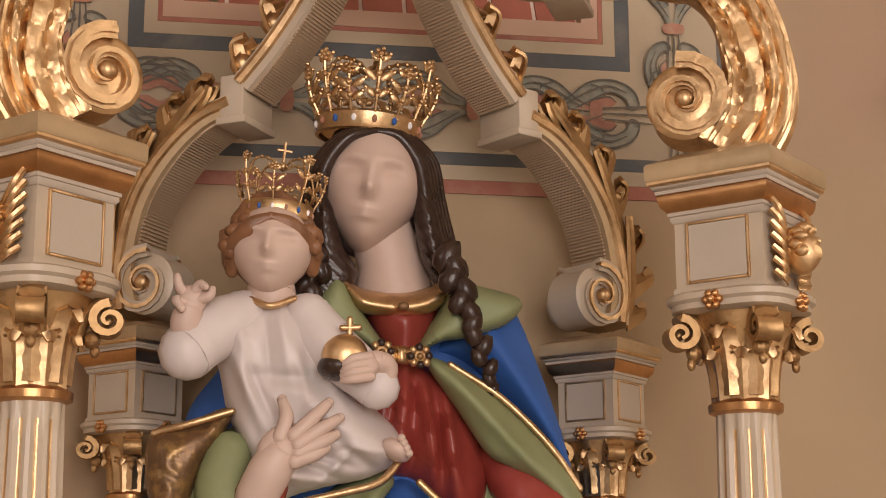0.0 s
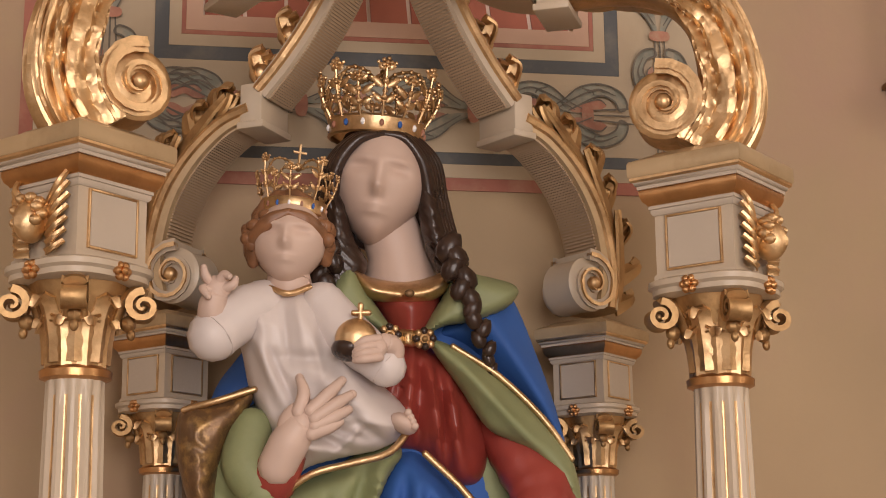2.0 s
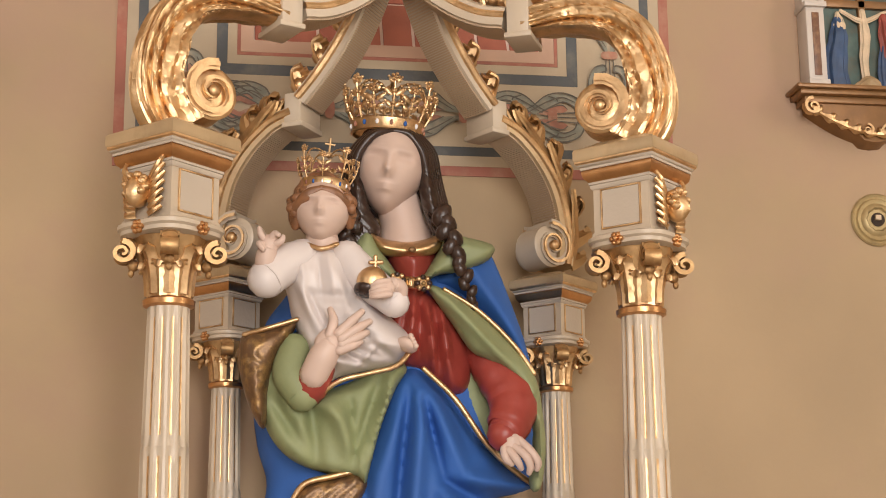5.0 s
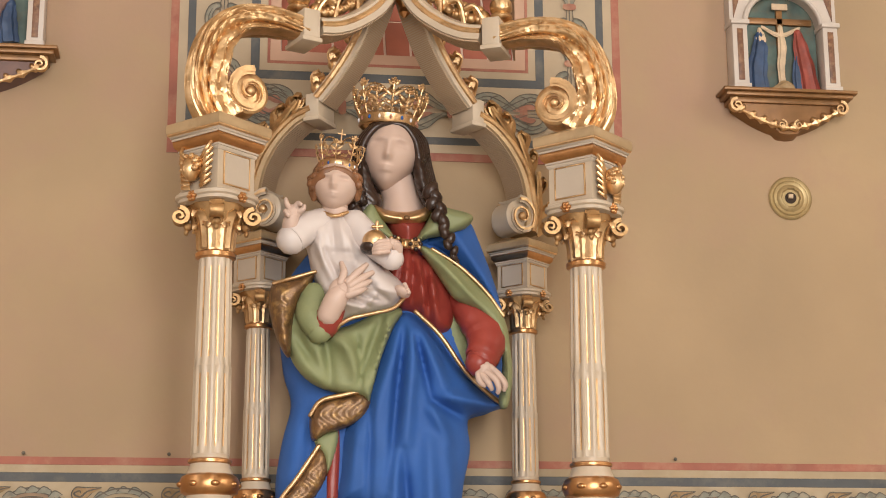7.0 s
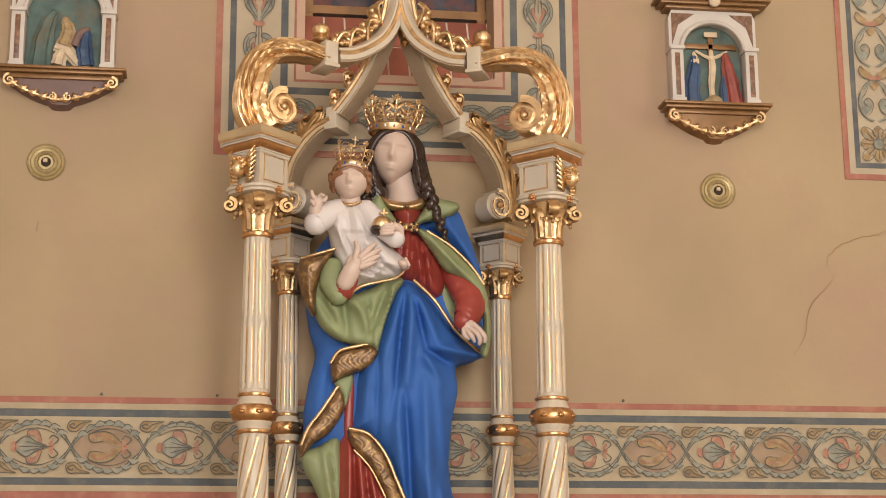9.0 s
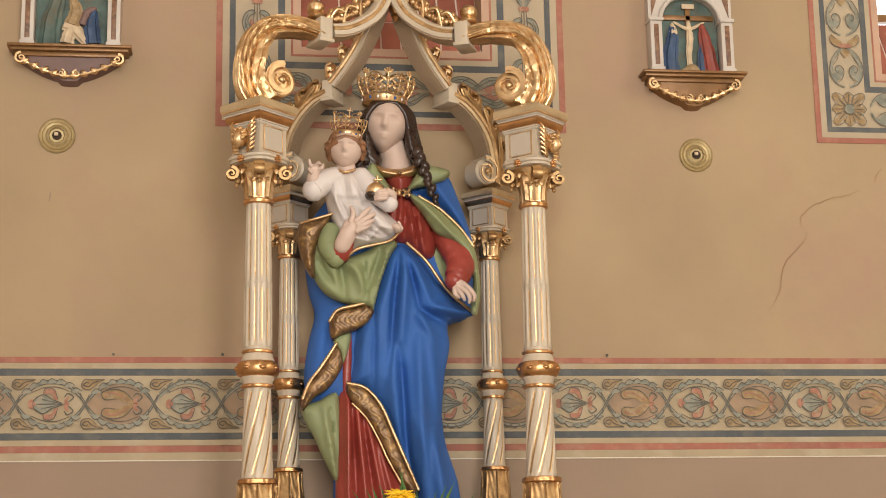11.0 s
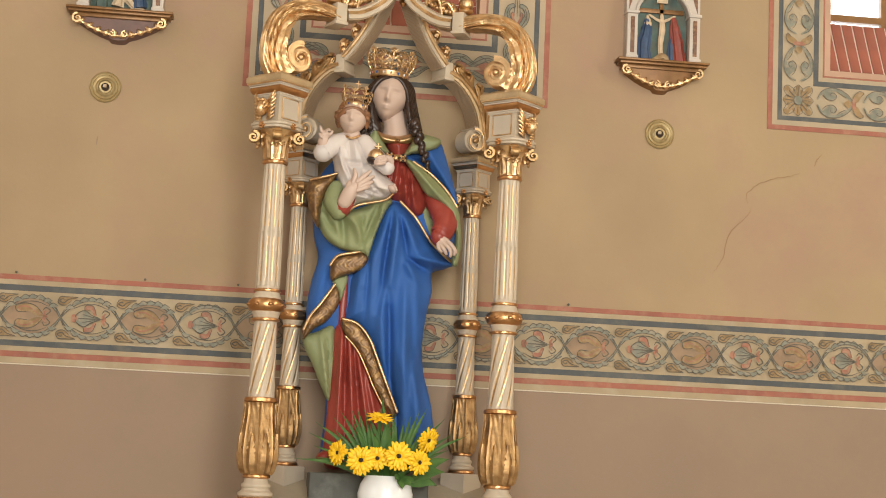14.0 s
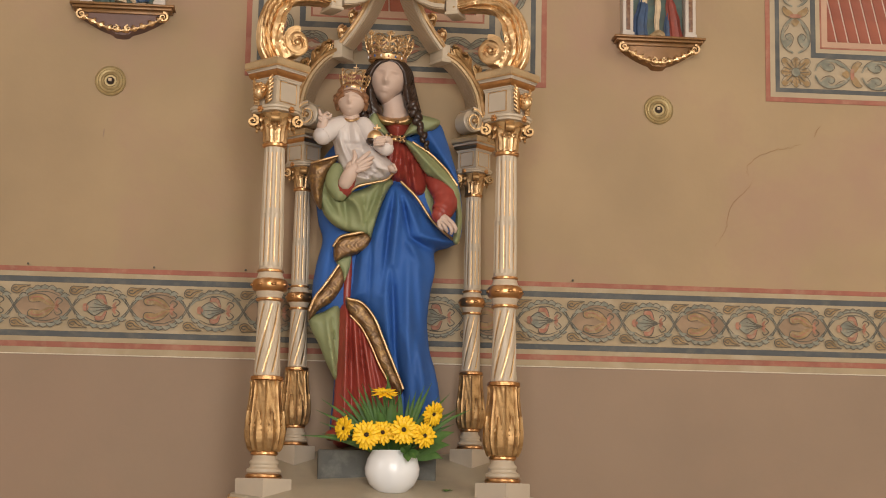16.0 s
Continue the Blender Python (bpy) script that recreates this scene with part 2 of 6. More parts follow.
def ellipsoid(bm, c, r, m=None, seg=16, mat=0, shape=None):
    """A ball of radii r about c, turned by m; shape remodels the unit ball first."""
    rows = max(6, seg * 2 // 3)
    c = Vector(c)

    def put(x, y, z):
        q = Vector((x, y, z))
        if shape:
            q = shape(q)
        q = Vector((q.x * r[0], q.y * r[1], q.z * r[2]))
        return bm.verts.new(c + (m @ q if m is not None else q))

    rings = []
    for k in range(1, rows):
        ph = math.pi * k / rows
        rings.append([put(math.sin(ph) * math.cos(2 * math.pi * i / seg), math.sin(ph) * math.sin(2 * math.pi * i / seg), math.cos(ph)) for i in range(seg)])
    top, bot = put(0, 0, 1), put(0, 0, -1)
    for a, b in zip(rings, rings[1:]):
        for i in range(seg):
            bm.faces.new((a[i], b[i], b[(i + 1) % seg], a[(i + 1) % seg])).material_index = mat
    for i in range(seg):
        bm.faces.new((top, rings[0][i], rings[0][(i + 1) % seg])).material_index = mat
        bm.faces.new((bot, rings[-1][(i + 1) % seg], rings[-1][i])).material_index = mat


def turn(rx=0, ry=0, rz=0):
    return Euler([radians(a) for a in (rx, ry, rz)]).to_matrix()


def blade(bm, path, width, up, thick=0.004, curl=0.0, mat=0, ribs=True):
    """A tapered leaf along path, with a raised middle rib and thickness. width(t) is half the width."""
    path = [Vector(p) for p in path]
    n = len(path)
    rows = []
    for i, p in enumerate(path):
        t = (path[min(i + 1, n - 1)] - path[max(i - 1, 0)]).normalized()
        s = t.cross(Vector(up)).normalized()
        o = s.cross(t).normalized()
        w = max(width(i / (n - 1)), 0.0004)
        prof = [(-1, -curl), (-0.5, 0.0), (0, thick if ribs else 0), (0.5, 0.0), (1, -curl)]
        top = [bm.verts.new(p + s * a * w + o * (b if abs(b) == thick else b * w)) for a, b in prof]
        bot = [bm.verts.new(p + s * a * w * 0.92 + o * ((b if abs(b) == thick else b * w) - thick)) for a, b in prof]
        rows.append(top + bot[::-1])
    m = len(rows[0])
    for a, b in zip(rows, rows[1:]):
        for i in range(m):
            f = bm.faces.new((a[i], a[(i + 1) % m], b[(i + 1) % m], b[i]))
            f.material_index = mat
    for r in (rows[0], rows[-1]):
        bm.faces.new(r).material_index = mat


# ---- the church: floor, walls, ceiling ----
WALL_Y = 0.60


def wall_piece(name, x0, x1, y0, y1, z0, z1, mat, label, category="wall"):
    bm = bmesh.new()
    box(bm, (x0 + x1) / 2, (y0 + y1) / 2, (z0 + z1) / 2, x1 - x0, y1 - y0, z1 - z0)
    return tagged(finish(bm, name, mat, smooth=False), label, category, kind="structure")


# floor is out of view and lightened to reflect light onto the undersides
floor = wall_piece("floor", -6.2, 6.2, -9, 1.7, -0.1, 0.0, STONEFLOOR, "unseen stone floor, lightened to bounce light", "floor")
ceiling = wall_piece("ceiling", -6.2, 6.2, -9, 1.7, 6.5, 6.6, CEIL, "pale plastered church ceiling", "ceiling")

# north wall with its two window openings, in one mesh
WINDOWS = [(-0.288, 0.368), (1.884, 2.485)]
SILLS, HEAD_Z = (2.760, 2.713), 5.2
DADO_Z = 1.286
bm = bmesh.new()
cols = [(-6.2, WINDOWS[0][0]), (WINDOWS[0][1], WINDOWS[1][0]), (WINDOWS[1][1], 6.2)]
for x0, x1 in cols:
    box(bm, (x0 + x1) / 2, WALL_Y + 0.35, (DADO_Z + 6.5) / 2, x1 - x0, 0.7, 6.5 - DADO_Z)
for (x0, x1), sill in zip(WINDOWS, SILLS):
    box(bm, (x0 + x1) / 2, WALL_Y + 0.35, (DADO_Z + sill) / 2, x1 - x0, 0.7, sill - DADO_Z)
    box(bm, (x0 + x1) / 2, WALL_Y + 0.35, (HEAD_Z + 6.5) / 2, x1 - x0, 0.7, 6.5 - HEAD_Z)
wall_north = tagged(finish(bm, "wall_north", WALLTAN, smooth=False), "tan plastered church wall with painted frames and hairline cracks", "wall", kind="structure")
wall_piece("wall_north_dado", -6.2, 6.2, WALL_Y, WALL_Y + 0.7, 0.0, DADO_Z, WALLLOW, "brown painted dado below the frieze")
# unseen walls, kept pale so they bounce more light into the canopy
wall_piece("wall_south", -6.2, 6.2, -9.0, -8.7, 0.0, 6.5, CEIL, "unseen wall, pale to bounce light")
wall_piece("wall_west", -6.2, -5.95, -8.7, WALL_Y, 0.0, 6.5, CEIL, "unseen wall, pale to bounce light")
wall_piece("wall_east", 5.95, 6.2, -8.7, WALL_Y, 0.0, 6.5, CEIL, "unseen wall, pale to bounce light")

DEPTH = 0.0035
LIFT = [0]


def lift():
    """A hair's breadth more for each brush stroke, so that no two lie in one plane."""
    LIFT[0] = (LIFT[0] + 1) % 60
    return LIFT[0] * 0.00002


def flat_shape(bm, outline, level=1, mat=0):
    """A thin painted patch on the north wall from (x, z) outline points."""
    y = WALL_Y - DEPTH * level
    f = bm.faces.new([bm.verts.new((x, y, z)) for x, z in outline])
    f.material_index = mat
    o = bmesh.ops.extrude_face_region(bm, geom=[f])
    for v in (e for e in o["geom"] if isinstance(e, bmesh.types.BMVert)):
        v.co.y = WALL_Y + 0.01
    for e in o["geom"]:
        if isinstance(e, bmesh.types.BMFace):
            e.material_index = mat


def flat_rect(bm, x0, x1, z0, z1, level=1, mat=0):
    box(bm, (x0 + x1) / 2, WALL_Y - DEPTH * level / 2 + 0.005, (z0 + z1) / 2, x1 - x0, DEPTH * level + 0.01, z1 - z0, mat=mat)


def flat_line(bm, pts, w, level=2, mat=0, taper=0.5, n=5):
    """A brush line on the wall."""
    p = spline([(x, 0, z) for x, z in pts], n)
    k = len(p)
    y = WALL_Y - DEPTH * level - lift()
    rows = []
    for i, q in enumerate(p):
        t = (p[min(i + 1, k - 1)] - p[max(i - 1, 0)]).normalized()
        s = Vector((-t.z, 0, t.x))
        h = w / 2 * (1 - taper * abs(2 * i / (k - 1) - 1) ** 2)
        rows.append([bm.verts.new((q + s * a * h).to_tuple()[:1] + (y + d,) + (q + s * a * h).to_tuple()[2:]) for a, d in ((-1, 0), (1, 0))])
    for a, b in zip(rows, rows[1:]):
        f = bm.faces.new((a[0], a[1], b[1], b[0]))
        f.material_index = mat


def flat_blob(bm, pts, level=2, mat=0, n=4):
    """A closed rounded painted patch."""
    p = [Vector((x, 0, z)) for x, z in pts]
    k = len(p)
    out = []
    for i in range(k):
        a, b, c, d = p[i - 1], p[i], p[(i + 1) % k], p[(i + 2) % k]
        for j in range(n):
            t = j / n
            out.append(0.5 * ((2 * b) + (c - a) * t + (2 * a - 5 * b + 4 * c - d) * t * t + (3 * b - a - 3 * c + d) * t ** 3))
    y = WALL_Y - DEPTH * level - lift()
    f = bm.faces.new([bm.verts.new((q.x, y, q.z)) for q in out])
    f.material_index = mat
    return [(q.x, q.z) for q in out]


# frieze: stripes and the scrolling medallions
frieze = tagged(empty("painted_frieze"), "painted wall frieze with red and slate stripes and scrolling leaf medallions", "frieze", kind="structure")
for nm, z0, z1, mat in (("red_stripe", 1.6183, 1.638, REDSTRIPE), ("pale_stripe", 1.5981, 1.6178, FIELD), ("blue_stripe", 1.5749, 1.5976, BLUESTRIPE), ("ochre_field", 1.3808, 1.5744, FIELD),
                        ("blue_stripe", 1.3579, 1.3803, BLUESTRIPE), ("pale_stripe", 1.3381, 1.3574, FIELD), ("red_stripe", 1.3153, 1.3376, REDSTRIPE), ("pale_stripe", 1.2904, 1.3148, FIELD), ("white_line", 1.2859, 1.2899, WHITELINE)):
    bm = bmesh.new()
    flat_rect(bm, -5.95, 5.95, z0, z1, 1)
    part(nm, bm, mat, frieze)


def crossing(k):
    return -1.467 + 0.2218 * k + 0.0005 * k * (15 - k)


FZ, FH = 1.4776, 0.077
random.seed(4)
for k in range(-8, 24):
    x0, x1 = crossing(k), crossing(k + 1)
    c, w = (x0 + x1) / 2, (x1 - x0) / 2
    bluish = k % 2 == 1
    bm = bmesh.new()
    X = lambda u: c + u * w
    Z = lambda v: FZ + v * FH
    field = [(X(-0.95 + 0.02), Z(0)), (X(-0.5), Z(0.72)), (X(0.05), Z(0.9)), (X(0.6), Z(0.66)), (X(0.93), Z(0)), (X(0.6), Z(-0.66)), (X(0.05), Z(-0.9)), (X(-0.5), Z(-0.72))]
    if not bluish:
        flat_blob(bm, field, 1.6, 4)
    for s in (1, -1):
        # the two vines that cross between the medallions, with leaflets
        vine = [(X(-1.16), Z(-0.42 * s)), (X(-1), Z(0)), (X(-0.72), Z(0.5 * s)), (X(-0.3), Z(0.9 * s)), (X(0.1), Z(0.98 * s)), (X(0.5), Z(0.82 * s)), (X(0.85), Z(0.34 * s)), (X(1.0), Z(0)), (X(1.12), Z(-0.34 * s))]
        flat_line(bm, vine, 0.012, 2, 0, 0.3)
        flat_line(bm, [(x, z + 0.005 * s) for x, z in vine], 0.0038, 2.3, 1, 0.3)
        flat_line(bm, [(x, z - 0.006 * s) for x, z in vine], 0.0032, 2.3, 1, 0.3)
        flat_line(bm, [(X(-0.55), Z(0.5 * s)), (X(-0.2), Z(0.72 * s)), (X(0.2), Z(0.74 * s)), (X(0.55), Z(0.55 * s))], 0.0035, 2.3, 1)
        for u, v in ((-0.72, 0.56), (-0.5, 0.82), (-0.25, 0.97), (0.0, 1.0), (0.25, 0.98), (0.5, 0.84), (0.7, 0.6)):
            flat_blob(bm, [(X(u - 0.12), Z((v - 0.10) * s)), (X(u + 0.02), Z((v + 0.10) * s)), (X(u + 0.20), Z((v - 0.02) * s)), (X(u + 0.05), Z((v - 0.10) * s))], 2.4, 0)
            flat_line(bm, [(X(u - 0.12), Z((v - 0.08) * s)), (X(u + 0.02), Z((v + 0.11) * s)), (X(u + 0.20), Z((v - 0.02) * s))], 0.003, 3, 1)
        # curled ochre leaf in the spandrel
        cu, cv = -0.86, 0.86 * s
        flat_blob(bm, [(X(cu - 0.24), Z(cv)), (X(cu - 0.16), Z(cv + 0.2 * s)), (X(cu + 0.05), Z(cv + 0.2 * s)), (X(cu + 0.42), Z(cv + 0.22 * s)), (X(cu + 0.2), Z(cv + 0.02 * s)), (X(cu), Z(cv - 0.22 * s)), (X(cu - 0.2), Z(cv - 0.16 * s))], 2.1, 2)
        flat_line(bm, [(X(cu + 0.4), Z(cv + 0.2 * s)), (X(cu + 0.1), Z(cv + 0.08 * s)), (X(cu - 0.05), Z(cv - 0.1 * s)), (X(cu - 0.2), Z(cv)), (X(cu - 0.08), Z(cv + 0.1 * s)), (X(cu - 0.05), Z(cv + 0.02 * s))], 0.0045, 3, 1)
        flat_line(bm, [(X(cu + 0.42), Z(cv + 0.22 * s)), (X(cu + 0.05), Z(cv + 0.21 * s)), (X(cu - 0.16), Z(cv + 0.21 * s)), (X(cu - 0.25), Z(cv)), (X(cu - 0.2), Z(cv - 0.17 * s)), (X(cu), Z(cv - 0.22 * s)), (X(cu + 0.2), Z(cv + 0.02 * s))], 0.0035, 3, 1)
    if bluish:
        for s in (1, -1):
            flat_blob(bm, [(X(0.35), Z(0.02 * s)), (X(0.05), Z(0.16 * s)), (X(-0.2), Z(0.4 * s)), (X(-0.45), Z(0.18 * s)), (X(-0.5), Z(0.02 * s)), (X(-0.1), Z(0))], 2.2, 0)
            flat_blob(bm, [(X(0.22), Z(0.2 * s)), (X(0.1), Z(0.62 * s)), (X(-0.15), Z(0.66 * s)), (X(-0.2), Z(0.46 * s)), (X(0.02), Z(0.44 * s)), (X(0.12), Z(0.22 * s))], 2.6, 3)
            flat_line(bm, [(X(0.35), Z(0.04 * s)), (X(0.05), Z(0.2 * s)), (X(-0.2), Z(0.42 * s)), (X(-0.45), Z(0.2 * s)), (X(-0.5), Z(0.02 * s))], 0.004, 3.2, 1)
            flat_line(bm, [(X(0.3), Z(0.03 * s)), (X(0.0), Z(0.12 * s)), (X(-0.25), Z(0.22 * s))], 0.003, 3.2, 1)
            flat_line(bm, [(X(0.22), Z(0.2 * s)), (X(0.1), Z(0.64 * s)), (X(-0.15), Z(0.68 * s)), (X(-0.2), Z(0.46 * s))], 0.0035, 3.2, 1)
        flat_blob(bm, [(X(-0.62), Z(0.14)), (X(-0.5), Z(0.2)), (X(-0.42), Z(0)), (X(-0.5), Z(-0.2)), (X(-0.62), Z(-0.14))], 2.8, 3)
        flat_line(bm, [(X(0.45), Z(0)), (X(0), Z(0)), (X(-0.4), Z(0.0))], 0.004, 3, 1)
    else:
        for s in (1, -1):
            flat_blob(bm, [(X(0.45), Z(0.05 * s)), (X(0.15), Z(0.5 * s)), (X(-0.2), Z(0.62 * s)), (X(-0.5), Z(0.48 * s)), (X(-0.42), Z(0.2 * s)), (X(-0.1), Z(0.24 * s)), (X(0.15), Z(0.06 * s))], 2.2, 2)
            flat_line(bm, [(X(0.3), Z(0.1 * s)), (X(-0.1), Z(0.46 * s)), (X(-0.4), Z(0.42 * s)), (X(-0.34), Z(0.28 * s))], 0.005, 3, 3)
            flat_line(bm, [(X(0.45), Z(0.06 * s)), (X(0.15), Z(0.52 * s)), (X(-0.2), Z(0.64 * s)), (X(-0.5), Z(0.5 * s)), (X(-0.44), Z(0.2 * s)), (X(-0.1), Z(0.22 * s))], 0.0038, 3.2, 1)
    flat_line(bm, [(X(0.52), Z(0.3)), (X(0.44), Z(0.12)), (X(0.5), Z(0)), (X(0.44), Z(-0.12)), (X(0.52), Z(-0.3))], 0.012, 3.2, 3)
    for s in (1, -1):
        flat_line(bm, [(X(0.5), Z(0.05 * s)), (X(0.66), Z(0.3 * s)), (X(0.5), Z(0.46 * s)), (X(0.4), Z(0.3 * s))], 0.005, 3, 1)
    part("medallion", bm, [GREYGREEN, LINE, OCHRE, RUSSET, material("medallion_ground_%d" % (k % 2), (0.31, 0.215, 0.14), 0.85, 0, 0.2, 12, 0.05, 60) if k == -8 else bpy.data.materials["medallion_ground_0"]], frieze)


# painted frames round the windows
def window_frame_painting(name, red_l, red_r, z0, g):
    th = tagged(empty(name), "painted red and slate window frame with grey acanthus scrolls", "wall painting", kind="structure")
    top = 5.6

    def ring(nm, l, r, b, w, mat, level):
        bm = bmesh.new()
        flat_rect(bm, l, l + w, b + w, top, level)
        flat_rect(bm, r - w, r, b + w, top, level)
        flat_rect(bm, l, r, b, b + w, level)
        part(nm, bm, mat, th)

    for nm, off, wide, mat in (("red_stripe", 0.0, 0.0238, REDSTRIPE), ("pale_stripe", 0.0243, 0.026, PANELFIELD), ("blue_stripe", 0.0508, 0.022, BLUESTRIPE), ("ornament_field", 0.0733, 0.1622, PANELFIELD),
                               ("blue_stripe", 0.236, 0.026, BLUESTRIPE), ("pink_band", 0.2625, 0.022, PANELFIELD), ("pink_line", 0.285, 0.008, REDSTRIPE), ("inner_band", 0.2935, 0.03, PINKFIELD)):
        ring(nm, red_l + off * g, red_r - off * g, z0 + off * g, wide * g, mat, 1)
    return th


F1, F2 = (-0.589, 0.669, 2.459, 0.93), (1.612, 2.757, 2.441, 0.84)
frame_1 = window_frame_painting("painted_window_frame", *F1)
frame_2 = window_frame_painting("painted_window_frame", *F2)


def palmette(bm, x, z, ang, size, tint):
    """A split acanthus pair on a reeded stem, painted flat; ang in degrees turns the growth direction."""
    ca, sa = math.cos(radians(ang)), math.sin(radians(ang))
    M = lambda u, v: (x + size * (u * ca - v * sa), z + size * (u * sa + v * ca))
    for s in (1, -1):
        leaf = [M(-0.15, 0.05 * s), M(0.3, 0.26 * s), M(0.7, 0.58 * s), M(1.15, 0.66 * s), M(1.55, 0.5 * s), M(1.68, 0.2 * s), M(1.52, 0.1 * s), M(1.42, 0.3 * s), M(1.15, 0.42 * s), M(0.85, 0.3 * s), M(0.45, 0.08 * s)]
        flat_blob(bm, leaf, 2, 0)
        flat_blob(bm, [M(0.5, 0.1 * s), M(0.82, 0.26 * s), M(1.1, 0.33 * s), M(1.25, 0.22 * s), M(1.1, 0.12 * s), M(0.9, 0.14 * s), M(0.7, 0.05 * s)], 2.5, tint)
        flat_line(bm, leaf, 0.0036, 3, 1)
        flat_line(bm, [M(0.2, 0.1 * s), M(0.7, 0.4 * s), M(1.1, 0.54 * s), M(1.45, 0.42 * s)], 0.0035, 3, 1)
        flat_line(bm, [M(0.5, 0.1 * s), M(0.82, 0.26 * s), M(1.1, 0.33 * s), M(1.25, 0.22 * s)], 0.003, 3, 1)
        flat_line(bm, [M(0.75, 0.56 * s), M(0.95, 0.5 * s), M(1.0, 0.42 * s)], 0.0035, 3, 1)
    for v in (-0.1, 0, 0.1):
        flat_line(bm, [M(-0.1, v), M(-0.7, v * 1.4), M(-1.2, v * 1.8)], 0.0034, 3, 1)
    flat_blob(bm, [M(-0.16, 0.2), M(0.04, 0.2), M(0.04, -0.2), M(-0.16, -0.2)], 3, tint)


for cx, zc, ang in ((-0.237, 2.602, 180), (-0.112, 2.602, 0), (0.178, 2.602, 180), (0.383, 2.602, 180), (0.313, 2.602, 0), (-0.397, 2.602, 0)):
    bm = bmesh.new()
    palmette(bm, cx, zc, ang, 0.088, 3)
    part("acanthus_scroll", bm, [GREYGREEN, LINE, OCHRE, RUSSET], frame_1)
for sx in (F1[0] + 0.144, F1[1] - 0.144):
    for zc in (2.60, 2.76, 2.93, 3.10):
        bm = bmesh.new()
        palmette(bm, sx, zc, 90, 0.078, 3)
        part("acanthus_scroll", bm, [GREYGREEN, LINE, OCHRE, RUSSET], frame_1)
# second window: corner rosette, and lyre scrolls with russet knots along both arms
RX, RZ = F2[0] + 0.130, F2[2] + 0.130
bm = bmesh.new()
for i in range(8):
    a = i * math.pi / 4
    long = 0.064 if i % 2 == 0 else 0.080
    flat_blob(bm, [(RX + math.cos(a + d) * r, RZ + math.sin(a + d) * r) for d, r in ((0, 0.010), (-0.30, 0.034), (-0.40, 0.052), (-0.20, 0.048), (-0.16, long - 0.006), (0, long), (0.16, long - 0.006), (0.20, 0.048), (0.40, 0.052), (0.30, 0.034))], 2, 2)
    flat_line(bm, [(RX + math.cos(a) * r, RZ + math.sin(a) * r) for r in (0.018, 0.036, 0.058)], 0.005 if i % 2 else 0.003, 2.8, 1)
    flat_line(bm, [(RX + math.cos(a + d) * r, RZ + math.sin(a + d) * r) for d, r in ((-0.36, 0.03), (-0.40, 0.052), (-0.18, long - 0.004), (0, long + 0.002), (0.18, long - 0.004), (0.40, 0.052), (0.36, 0.03))], 0.0025, 2.9, 1)
flat_blob(bm, [(RX + 0.019 * math.cos(i), RZ + 0.019 * math.sin(i)) for i in range(6)], 3, 0)
flat_line(bm, [(RX + 0.019 * math.cos(i * 0.7), RZ + 0.019 * math.sin(i * 0.7)) for i in range(10)], 0.003, 3.3, 1)
part("rosette", bm, [GREYGREEN, LINE, OCHRE, RUSSET], frame_2)


def lyre(x, z, ang, g):
    """Two leafy C scrolls facing each other, an ochre calyx at both ends and a russet knot, growing along ang."""
    bm = bmesh.new()
    ca, sa = math.cos(radians(ang)), math.sin(radians(ang))
    M = lambda u, v: (x + g * (u * ca - v * sa), z + g * (u * sa + v * ca))
    for s in (1, -1):
        outer = [M(0.0, 0.012 * s), M(0.02, 0.045 * s), M(0.06, 0.066 * s), M(0.11, 0.062 * s), M(0.15, 0.040 * s), M(0.178, 0.014 * s)]
        flat_line(bm, outer, 0.015 * g, 2, 0, 0.4)
        flat_blob(bm, [M(0.03, 0.046 * s), M(0.05, 0.020 * s), M(0.075, 0.016 * s), M(0.095, 0.030 * s), M(0.085, 0.052 * s), M(0.055, 0.060 * s)], 2.2, 0)
        flat_line(bm, [M(0.0, 0.019 * s), M(0.02, 0.053 * s), M(0.06, 0.074 * s), M(0.112, 0.070 * s), M(0.155, 0.046 * s), M(0.180, 0.018 * s)], 0.0032, 3, 1)
        flat_line(bm, [M(0.024, 0.036 * s), M(0.046, 0.018 * s), M(0.078, 0.012 * s), M(0.098, 0.030 * s), M(0.086, 0.050 * s), M(0.066, 0.044 * s), M(0.070, 0.034 * s)], 0.0032, 3, 1)
        flat_line(bm, [M(0.10, 0.058 * s), M(0.125, 0.040 * s), M(0.15, 0.030 * s)], 0.0028, 3, 1)
        flat_blob(bm, [M(0.178, 0.01 * s), M(0.19, 0.045 * s), M(0.215, 0.064 * s), M(0.236, 0.058 * s), M(0.222, 0.034 * s), M(0.205, 0.012 * s)], 2.4, 2)
        flat_line(bm, [M(0.182, 0.02 * s), M(0.19, 0.048 * s), M(0.215, 0.067 * s), M(0.238, 0.058 * s), M(0.220, 0.040 * s)], 0.0028, 3, 1)
    flat_blob(bm, [M(0.135, 0.0), M(0.160, 0.020), M(0.172, 0.006), M(0.172, -0.006), M(0.160, -0.020)], 2.6, 2)
    flat_blob(bm, [M(0.180, 0.024), M(0.196, 0.024), M(0.196, -0.024), M(0.180, -0.024)], 3, 3)
    part("scroll", bm, [GREYGREEN, LINE, OCHRE, RUSSET], frame_2)


for n in range(3):
    lyre(RX + 0.085 + 0.205 * n, RZ, 0, 0.86)
    lyre(RX, RZ + 0.085 + 0.205 * n, 90, 0.86)

